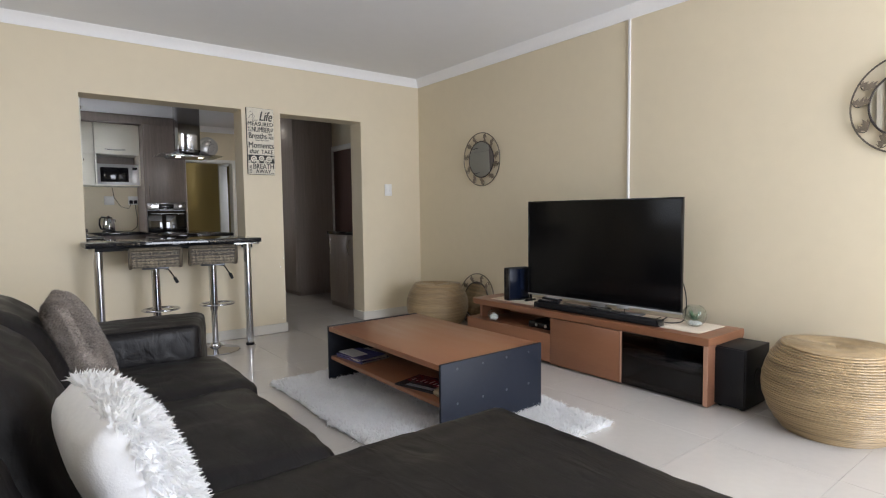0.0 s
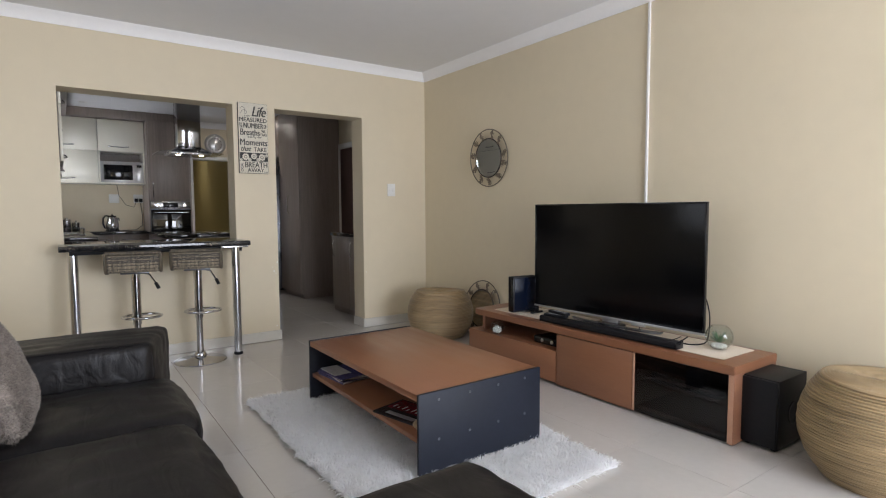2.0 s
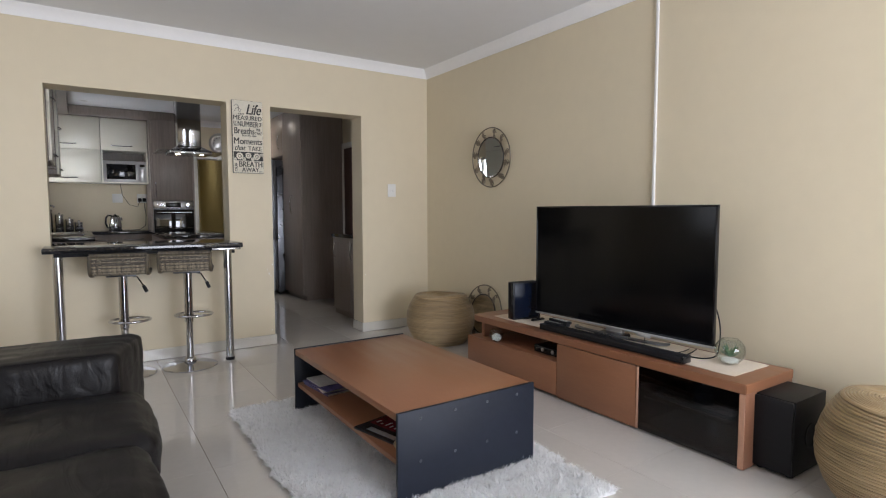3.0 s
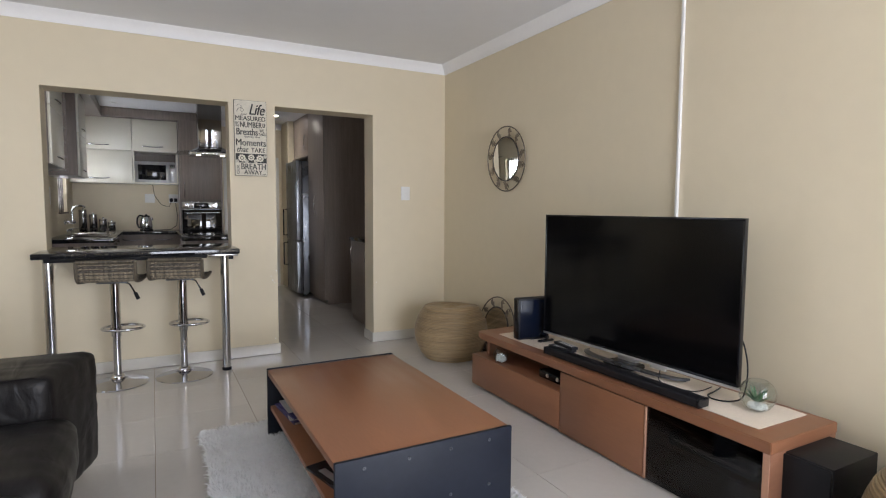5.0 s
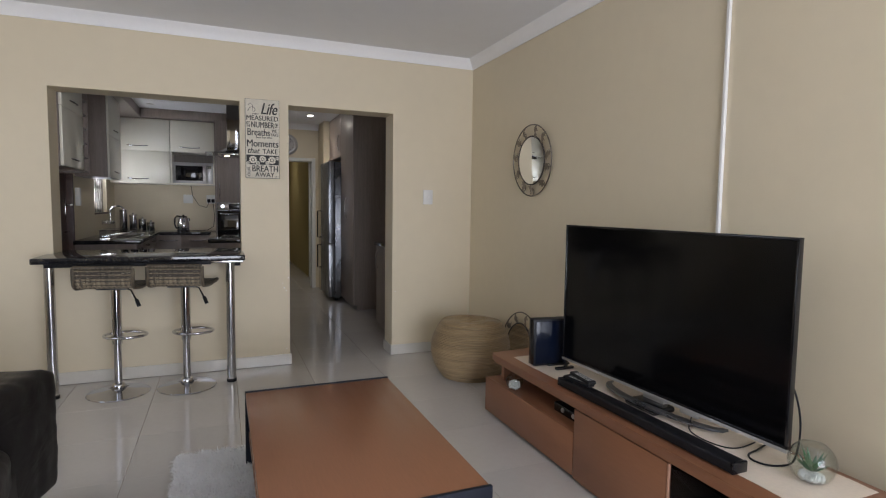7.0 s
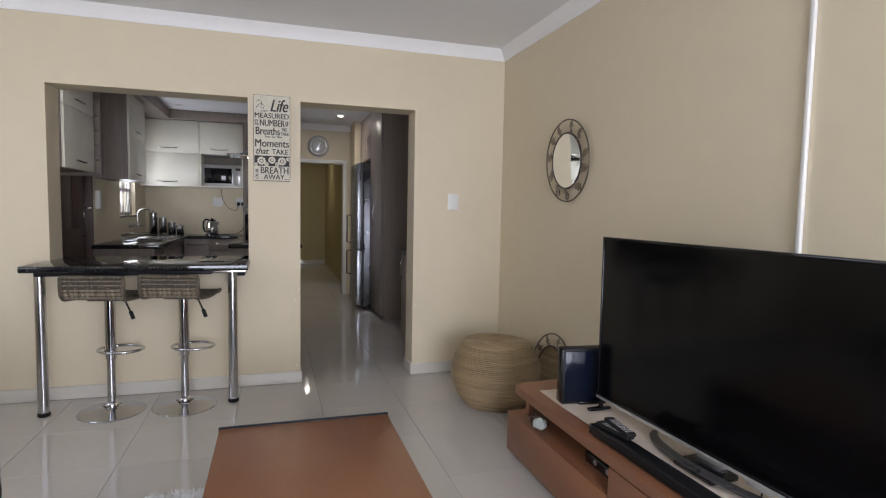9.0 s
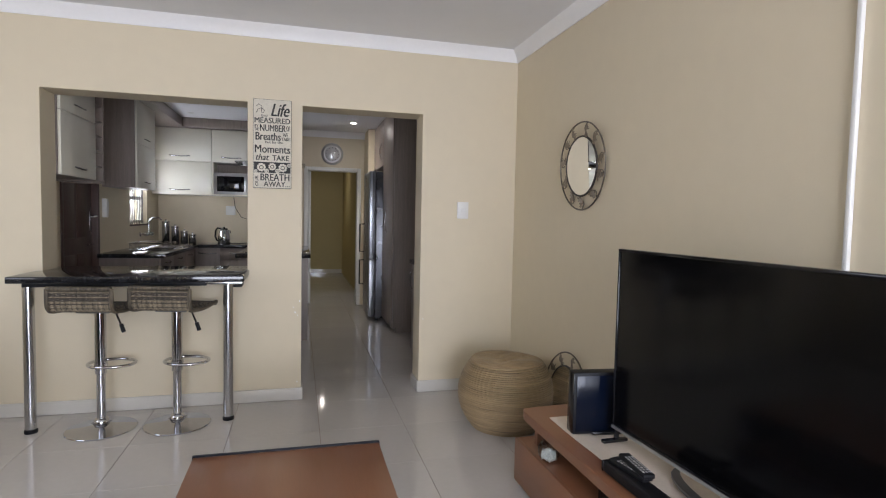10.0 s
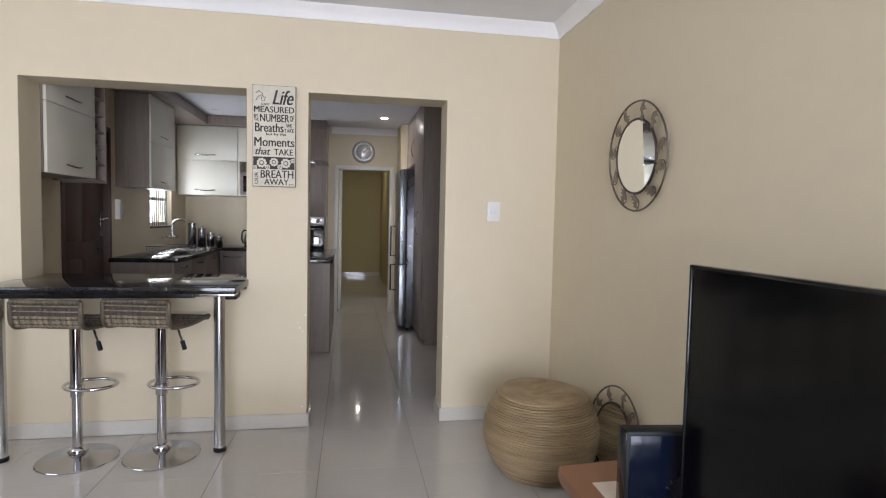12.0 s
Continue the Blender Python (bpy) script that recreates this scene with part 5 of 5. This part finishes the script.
for x, plugs in ((7.50, 0), (7.80, 2)):
    so = thing("wall_socket", (x, KB - 0.01, 1.3), "white double wall socket with black plugs" if plugs else "white wall socket plate", "socket", "kitchen sockets")
    part("plate", box(x - 0.062, x + 0.062, KB - 0.012, KB - 0.001, 1.298, 1.42, 0.003), WHITEPLAST, so)
    for j in range(2):
        part("rocker", box(x - 0.03 + j * 0.04, x - 0.016 + j * 0.04, KB - 0.016, KB - 0.012, 1.385, 1.405, 0.001), WHITEPLAST, so)
    for j in range(plugs):
        part("plug", box(x - 0.052 + j * 0.056, x - 0.008 + j * 0.056, KB - 0.05, KB - 0.013, 1.312, 1.362, 0.008), BLACKMATT, so)
    if plugs:
        part("flex", tube([(x - 0.03, KB - 0.03, 1.315), (x - 0.06, KB - 0.02, 1.24), (x - 0.16, KB - 0.02, 1.27), (x - 0.24, KB - 0.02, 1.40), (x - 0.26, KB - 0.02, 1.553)], 0.0035, 8), BLACKMATT, so)

# tall oven unit
set_out(-0.040, -0.37, -0.02)
tower = thing("oven_tower", (8.16, 12.2, 0), "tall grey brown laminate unit holding the oven", "cabinet")
part("side_panel", box(7.892, 7.910, 11.90, KB - 0.002, 0.02, 2.40), GREYWOOD, tower)
part("side_panel", box(8.412, 8.430, 11.90, KB - 0.002, 0.02, 2.40), GREYWOOD, tower)
part("back_panel", box(7.910, 8.412, KB - 0.02, KB - 0.002, 0.02, 2.40), GREYWOOD, tower)
part("oven_shelf", box(7.910, 8.412, 11.92, KB - 0.02, 0.70, 0.718), GREYWOOD, tower)
d = part("tall_door", box(7.912, 8.410, 11.900, 11.918, 1.325, 2.398, 0.002), GREYWOOD, tower)
bow_handle((7.95, 11.900, 1.47), 0.20, (0, 0, 1), (0, -1, 0), d)
part("lower_door", box(7.912, 8.410, 11.900, 11.918, 0.11, 0.697, 0.002), GREYWOOD, tower)
oven = thing("built_in_oven", (8.16, 12.1, 0.718), "built-in steel oven with black glass door", "oven")
part("body", box(7.93, 8.395, 11.912, 12.42, 0.720, 1.318), DARKSTEEL, oven)
part("control_panel", box(7.914, 8.408, 11.892, 11.911, 1.215, 1.321, 0.003), STEEL, oven)
part("display", box(8.06, 8.25, 11.8885, 11.8918, 1.235, 1.300, 0.001), BLACKGLOSS, oven)
for x in (7.985, 8.33):
    part("knob", lathe([(0, -0.028), (0.020, -0.028), (0.023, -0.004), (0.028, 0.0), (0, 0.002)], (x, 11.8915, 1.268), 24, axis="y"), CHROME, oven)
ajar = box(-0.247, 0.247, -0.008, 0.008, 0.735, 1.208, 0.003)
bmesh.ops.transform(ajar, matrix=pose(8.161, 11.886, 0, 0, 0, -2), verts=ajar.verts)
part("glass_door", ajar, OVENGLASS, oven)
part("door_handle", tube([(7.95, 11.888, 1.165), (7.95, 11.850, 1.165), (8.372, 11.850, 1.165), (8.372, 11.888, 1.165)], 0.009, 10), STEEL, oven)
part("lower_trim", box(7.914, 8.408, 11.888, 11.911, 0.720, 0.734, 0.002), STEEL, oven)

# hob peninsula and hood
set_out(-0.008, -0.035)
pen = thing("hob_peninsula", (8.15, 10.9, 0), "grey brown peninsula unit with black granite top", "counter")
part("end_panel", box(7.83, 8.505, 9.905, 9.925, 0.0, 0.859, 0.001, 1), GREYWOOD, pen)
part("side_panel", box(8.487, 8.505, 9.926, 11.560, 0.0, 0.859, 0.001, 1), GREYWOOD, pen)
part("body", box(7.85, 8.486, 9.926, 11.560, 0.08, 0.858), GREYWOOD, pen)
part("worktop", box(7.80, 8.53, 9.88, 11.560, 0.860, 0.900, 0.004), GRANITE, pen)
hob = thing("glass_hob", (8.15, 10.4, 0.9), "black glass cooking hob with steel edge", "hob")
part("edge", box(7.87, 8.45, 10.10, 10.66, 0.9005, 0.905, 0.002, 1), STEEL, hob)
part("glass", box(7.875, 8.445, 10.105, 10.655, 0.905, 0.909, 0.002, 1), BLACKGLOSS, hob)
for x, y, r in ((8.02, 10.24, 0.09), (8.30, 10.24, 0.075), (8.02, 10.52, 0.075), (8.30, 10.52, 0.09)):
    part("cooking_zone", lathe([(r - 0.004, 0.9092), (r, 0.9095), (r + 0.002, 0.9092), (r, 0.9088)], (x, y, 0), 40), SILVER, hob)
set_out(-0.025, -0.09, -0.03)
hood = thing("cooker_hood", (8.14, 10.28, 1.84), "steel island cooker hood with glass canopy hanging from the ceiling", "cooker hood")
part("chimney", box(8.02, 8.265, 10.17, 10.41, 1.93, CK + 0.026, 0.004), HOODSTEEL, hood)
bm = bmesh.new()
loq = [(7.93, 10.08), (8.36, 10.08), (8.36, 10.50), (7.93, 10.50)]
hiq = [(8.02, 10.17), (8.265, 10.17), (8.265, 10.41), (8.02, 10.41)]
a = [bm.verts.new((x, y, 1.868)) for x, y in loq]
b = [bm.verts.new((x, y, 1.93)) for x, y in hiq]
bm.faces.new(a[::-1])
bm.faces.new(b)
for k in range(4):
    bm.faces.new((a[k], a[(k + 1) % 4], b[(k + 1) % 4], b[k]))
part("flare", bm, HOODSTEEL, hood)
part("filter_body", box(7.93, 8.36, 10.08, 10.50, 1.840, 1.8665, 0.003), STEEL, hood)
bm = bmesh.new()
can = []
for k in range(21):
    u = -1 + 2 * k / 20
    z = 1.868 - 0.014 * u * u
    w = 0.27 - 0.03 * u * u
    can.append([bm.verts.new((8.145 + u * 0.345, 10.29 + s * w, z + dz)) for s, dz in ((-1, 0), (1, 0), (1, 0.007), (-1, 0.007))])
for p, q in zip(can, can[1:]):
    for k in range(4):
        bm.faces.new((p[k], p[(k + 1) % 4], q[(k + 1) % 4], q[k]))
bm.faces.new(can[0])
bm.faces.new(can[-1][::-1])
part("glass_canopy", bm, GLASS, hood)
for x in (8.02, 8.27):
    part("lamp", lathe([(0, -0.004), (0.022, -0.004), (0.026, 0.0), (0, 0.001)], (x, 10.2, 1.8385), 20), HOODGLOW, hood, "lit hood lamp")

# window with burglar bars in the side wall, and the dark outer door
w = new("window_2")
ORG[w] = Vector()
tagged(w, "white framed kitchen window with wavy burglar bars", "window", kind="structure")
WY0, WY1, WZ0, WZ1 = 10.85, 11.55, 1.16, 1.90
for b in ((KX - 0.10, KX - 0.05, WY0, WY0 + 0.045, WZ0, WZ1), (KX - 0.10, KX - 0.05, WY1 - 0.045, WY1, WZ0, WZ1), (KX - 0.10, KX - 0.05, 11.18, 11.22, WZ0, WZ1)):
    part("window_frame", box(*b, bevel=0.003), WHITEPAINT, w)
for z in (WZ0, 1.44, WZ1 - 0.045):
    part("window_rail", box(KX - 0.099, KX - 0.051, WY0 + 0.045, WY1 - 0.045, z, z + 0.04, 0.003), WHITEPAINT, w)
part("window_sill", box(KX - 0.05, KX + 0.012, WY0 - 0.02, WY1 + 0.02, WZ0 - 0.022, WZ0 - 0.001, 0.003), DARKDOOR, w)
for k in range(9):
    y = WY0 + 0.07 + k * 0.070
    part("burglar_bar", tube([(KX - 0.03, y + (0.014 * math.sin(i * 1.1) if k % 2 else 0), WZ0 + (WZ1 - WZ0) * i / 16) for i in range(17)], 0.0045, 6), IRON, w)
structure("backdrop", box(KX - 2.6, KX - 2.5, 8.5, 18.5, -0.2, 3.6), DAYLIGHT, "bright hazy daylight outside the kitchen window", 0)

d4 = new("door_2")
ORG[d4] = Vector()
tagged(d4, "closed dark brown mahogany kitchen door", "door", kind="structure")
part("leaf", box(KX - 0.09, KX - 0.045, 9.065, 9.825, 0.008, 2.0, 0.003), DARKDOOR, d4)
for y0, y1, z0, z1 in ((9.020, 9.064, 0.0, 2.04), (9.826, 9.870, 0.0, 2.04), (9.064, 9.826, 2.001, 2.04)):
    part("door_frame", box(KX - 0.14, KX + 0.010, y0, y1, z0, z1, 0.003), DARKDOOR, d4)
for z0, z1 in ((0.18, 0.92), (1.06, 1.86)):
    for y0, y1 in ((9.160, 9.420), (9.470, 9.730)):
        part("door_panel", box(KX - 0.047, KX - 0.038, y0, y1, z0, z1, 0.006, 2), DARKDOOR, d4)
h = part("handle_plate", box(KX - 0.044, KX - 0.038, 9.765, 9.805, 1.10, 1.31, 0.002), CHROME, d4)
part("door_handle", tube([(KX - 0.04, 9.785, 1.25), (KX + 0.012, 9.785, 1.25), (KX + 0.016, 9.750, 1.25), (KX + 0.014, 9.670, 1.245)], 0.009, 10), CHROME, d4)
part("bolt", tube([(KX - 0.03, 9.690, 0.99), (KX - 0.03, 9.820, 0.99)], 0.008, 8), CHROME, d4)
set_out(0, -0.20)
ic = thing("intercom", (KX + 0.02, 10.18, 1.26), "white wall intercom handset by the door", "intercom")
part("handset", box(KX + 0.001, KX + 0.045, 10.15, 10.21, 1.24, 1.42, 0.010, 3), WHITEPLAST, ic)
sw = thing("light_switch", (KX + 0.005, 10.30, 1.32), "small beige switch plate beside the intercom", "switch")
part("plate", box(KX + 0.001, KX + 0.010, 10.27, 10.33, 1.30, 1.39, 0.002), WHITEPLAST, sw)

# ---- run of tall units on the hall side ----
set_out(-0.005, -0.03)
low = thing("low_cabinet", (9.7, 8.7, 0), "low grey brown cabinet with dark top beside the doorway", "cabinet")
part("body", box(9.462, WX - 0.002, 8.27, 9.155, 0.0, 0.868, 0.001, 1), GREYWOOD, low)
for y0, y1 in ((8.272, 8.708), (8.712, 9.153)):
    d = part("door", box(9.443, 9.460, y0, y1, 0.06, 0.864, 0.002), GREYWOOD, low)
    bow_handle((9.443, y1 - 0.06, 0.72), 0.18, (0, 0, 1), (-1, 0, 0), d)
part("top", box(9.425, WX - 0.002, 8.255, 9.175, 0.870, 0.905, 0.003), GRANITE, low)
d5 = new("door_3")
ORG[d5] = Vector()
tagged(d5, "dark side door in a white painted frame", "door", kind="structure")
for y0, y1, z0, z1 in ((9.22, 9.29, 0.0, 2.05), (10.045, 10.115, 0.0, 2.05), (9.29, 10.045, 1.98, 2.05)):
    part("door_frame", box(WX - 0.03, WX - 0.001, y0, y1, z0, z1, 0.004), WHITEPAINT, d5)
part("leaf", box(WX - 0.016, WX - 0.001, 9.292, 10.043, 0.006, 1.978), DARKDOOR, d5)
set_out(-0.015, -0.05, 0.0)
tall = thing("tall_cupboard", (9.7, 10.56, 0), "tall grey brown laminate cupboard reaching the ceiling", "cupboard")
part("body", box(9.440, WX - 0.002, 10.13, 10.86, 0.06, CK - 0.003, 0.001, 1), GREYWOOD, tall)
part("plinth", box(9.47, WX - 0.002, 10.14, 10.85, 0.0, 0.06), GREYWOOD, tall)
d = part("door", box(9.420, 9.438, 10.132, 10.858, 0.065, CK - 0.006, 0.002), GREYWOOD, tall)
bow_handle((9.420, 10.505, 1.25), 0.26, (0, 0, 1), (-1, 0, 0), d)
over = thing("bridge_cupboard", (9.7, 11.35, 1.93), "grey brown cupboard above the fridge", "cupboard")
part("body", box(9.440, WX - 0.002, 10.862, 11.70, 1.93, CK - 0.003, 0.001, 1), GREYWOOD, over)
d = part("door", box(9.420, 9.438, 10.864, 11.698, 1.934, CK - 0.006, 0.002), GREYWOOD, over)
bow_handle((9.420, 11.0, 2.12), 0.20, (0, 0, 1), (-1, 0, 0), d)
structure("wall_nib", box(9.320, WX - 0.001, 11.655, KY - 0.001, 0.0, CK - 0.001), WALL, "cream wall return beside the fridge", 0)
structure("trim_filler_strip", box(9.385, 9.425, 11.51, 11.653, 0.0, 1.929), GREYWOOD, "grey filler strip beside the fridge", 0)
set_out(-0.045, -0.05)
fr = thing("fridge_freezer", (9.6, 11.36, 0), "tall steel grey two-door fridge freezer with bar handles", "fridge")
part("body", box(9.375, 9.97, 10.90, 11.51, 0.03, 1.86, 0.006), DARKSTEEL, fr)
part("upper_door", box(9.29, 9.372, 10.896, 11.514, 0.775, 1.862, 0.010, 3), FRIDGE, fr)
part("lower_door", box(9.29, 9.372, 10.896, 11.514, 0.05, 0.765, 0.010, 3), FRIDGE, fr)
for z0, z1 in ((0.83, 1.20), (0.40, 0.72)):
    part("bar_handle", tube([(9.29, 11.46, z0), (9.235, 11.46, z0), (9.235, 11.46, z1), (9.29, 11.46, z1)], 0.009, 10), BLACKMATT, fr)
for y in (10.94, 11.47):
    part("foot", cyl(9.40, y, 0, 0.032, 0.02, 16), BLACKMATT, fr)

# passage door frame, clock, downlights
d6 = new("door_4")
ORG[d6] = Vector()
tagged(d6, "white painted frame of the open passage doorway", "door", kind="structure")
hx0, hx1, hz = HALLDOOR[0], HALLDOOR[1], HALLDOOR[3]
for x0, x1, z0, z1 in ((hx0 - 0.045, hx0 + 0.012, 0.0, hz + 0.04), (hx1 - 0.012, hx1 + 0.045, 0.0, hz + 0.04), (hx0 + 0.012, hx1 - 0.012, hz - 0.012, hz + 0.04)):
    part("door_frame", box(x0, x1, KY - 0.014, KY + 0.16, z0, z1, 0.004), WHITEPAINT, d6)
part("leaf", box(hx0 + 0.016, hx0 + 0.056, KY + 0.17, KY + 0.88, 0.008, 1.99, 0.003), WHITEPAINT, d6, "white passage door standing open")
d7 = new("door_5")
ORG[d7] = Vector()
tagged(d7, "white painted frame of a side room in the passage", "door", kind="structure")
for y0, y1, z0, z1 in ((12.520, 12.572, 0.0, 2.05), (13.318, 13.370, 0.0, 2.05), (12.572, 13.318, 1.998, 2.05)):
    part("door_frame", box(9.346, 9.494, y0, y1, z0, z1, 0.004), WHITEPAINT, d7)
structure("wall_side_room", box(9.98, 10.0, 12.280, 17.4, 0.0, CH - 0.002), OLIVE, "olive painted wall of the side room", 0)
set_out(-0.027, 0, -0.075)
clock = thing("wall_clock", (8.885, KY - 0.02, 2.26), "round brushed steel wall clock above the passage door", "clock")
part("dial", lathe([(0, -0.020), (0.118, -0.020), (0.122, -0.024), (0.150, -0.016), (0.155, -0.010), (0.150, -0.002), (0, -0.002)], (8.885, KY, 2.26), 48, axis="y"), SILVER, clock)
part("dial_disc", lathe([(0, -0.0225), (0.10, -0.0225), (0.104, -0.0195), (0, -0.0195)], (8.885, KY, 2.26), 40, axis="y"), SILVER, clock)
for k in range(12):
    a = 2 * math.pi * k / 12
    c = Vector((8.885 + 0.088 * math.sin(a), KY - 0.0235, 2.26 + 0.088 * math.cos(a)))
    part("hour_mark", lathe([(0, -0.001), (0.006, -0.001), (0.006, 0.002)], c, 8, axis="y"), BLACKMATT, clock)
for a, ln in ((0.85, 0.085), (3.1, 0.06)):
    part("clock_hand", tube([(8.885, KY - 0.026, 2.26), (8.885 + ln * math.sin(a), KY - 0.026, 2.26 + ln * math.cos(a))], 0.003, 6), BLACKMATT, clock)


set_out()


def downlight(x, y, lit, power=24):
    dl = thing("downlight", (x, y, CK - 0.02), "lit recessed ceiling downlight" if lit else "recessed ceiling downlight, switched off", "downlight", "kitchen downlights")
    part("ring", lathe([(0.032, -0.001), (0.045, -0.004), (0.048, 0.0), (0.032, 0.0005)], (x, y, CK), 32), WHITEPLAST, dl)
    part("lamp", lathe([(0, -0.0015), (0.024, -0.0015), (0.031, 0.0)], (x, y, CK), 24), LAMPGLOW if lit else SILVER, dl)
    if lit:
        d = bpy.data.lights.new("downlight_beam", "SPOT")
        d.energy, d.spot_size, d.spot_blend, d.shadow_soft_size, d.color = power, radians(110), 0.8, 0.03, (1.0, 0.93, 0.82)
        ob = new("downlight_beam", d)
        ob.matrix_basis = look((x, y, CK - 0.012), (x, y, 0))


downlight(9.075, 11.27, True)
downlight(8.88, 15.35, True, 9)
downlight(7.14, 11.265, False)
downlight(7.55, 9.6, False)

# small chips in the paint beside the doorway
rnd = random.Random(21)
for x, z, r in ((8.385, 0.62, 0.006), (8.40, 0.60, 0.004), (8.372, 0.655, 0.004), (8.415, 0.70, 0.005), (8.40, 0.13, 0.005), (9.30, 0.55, 0.004)):
    bm = bmesh.new()
    rim = [bm.verts.new((x + r * rnd.uniform(0.6, 1.3) * math.cos(a), WY - 0.0008, z + r * rnd.uniform(0.6, 1.6) * math.sin(a))) for a in [k * 0.9 for k in range(7)]]
    bm.faces.new(rim)
    ex = bmesh.ops.extrude_face_region(bm, geom=bm.faces[:])
    bmesh.ops.translate(bm, verts=[v for v in ex["geom"] if isinstance(v, bmesh.types.BMVert)], vec=(0, 0.001, 0))
    part("paint_chip", bm, PLASTER, wall_kitchen)

# ---- floor: polished tiles about half a metre wide ----
floor = structure("floor", box(LX - 0.2, WX + 0.2, SY - 0.2, KY + 5.2, -0.22, -0.0025), GROUT, "polished beige porcelain tile floor with thin joints", 0)
T = 0.52
bm = box(-T / 2 + 0.0011, T / 2 - 0.0011, -T / 2 + 0.0004, T / 2 - 0.0004, -0.012, 0.0)
bmesh.ops.bevel(bm, geom=[e for e in bm.edges if all(v.co.z > -0.001 for v in e.verts)], offset=0.0006, segments=1, affect="EDGES")
tile_mesh = mesh_of(bm, "tile", TILE, 0)
for i in range(-9, 7):
    for j in range(-14, 22):
        x, y = 8.275 + T * i, 7.65 + T * j
        if LX - 0.1 < x < WX + 0.2 and SY - 0.1 < y < KY + 5 and not (y > WY + 0.4 and x < KX - 0.2) and not (y > KY + 0.3 and not 8.2 < x < 9.6):
            tile = new("tile", tile_mesh)
            tile.location = (x, y, 0.0)
            tile.parent = floor
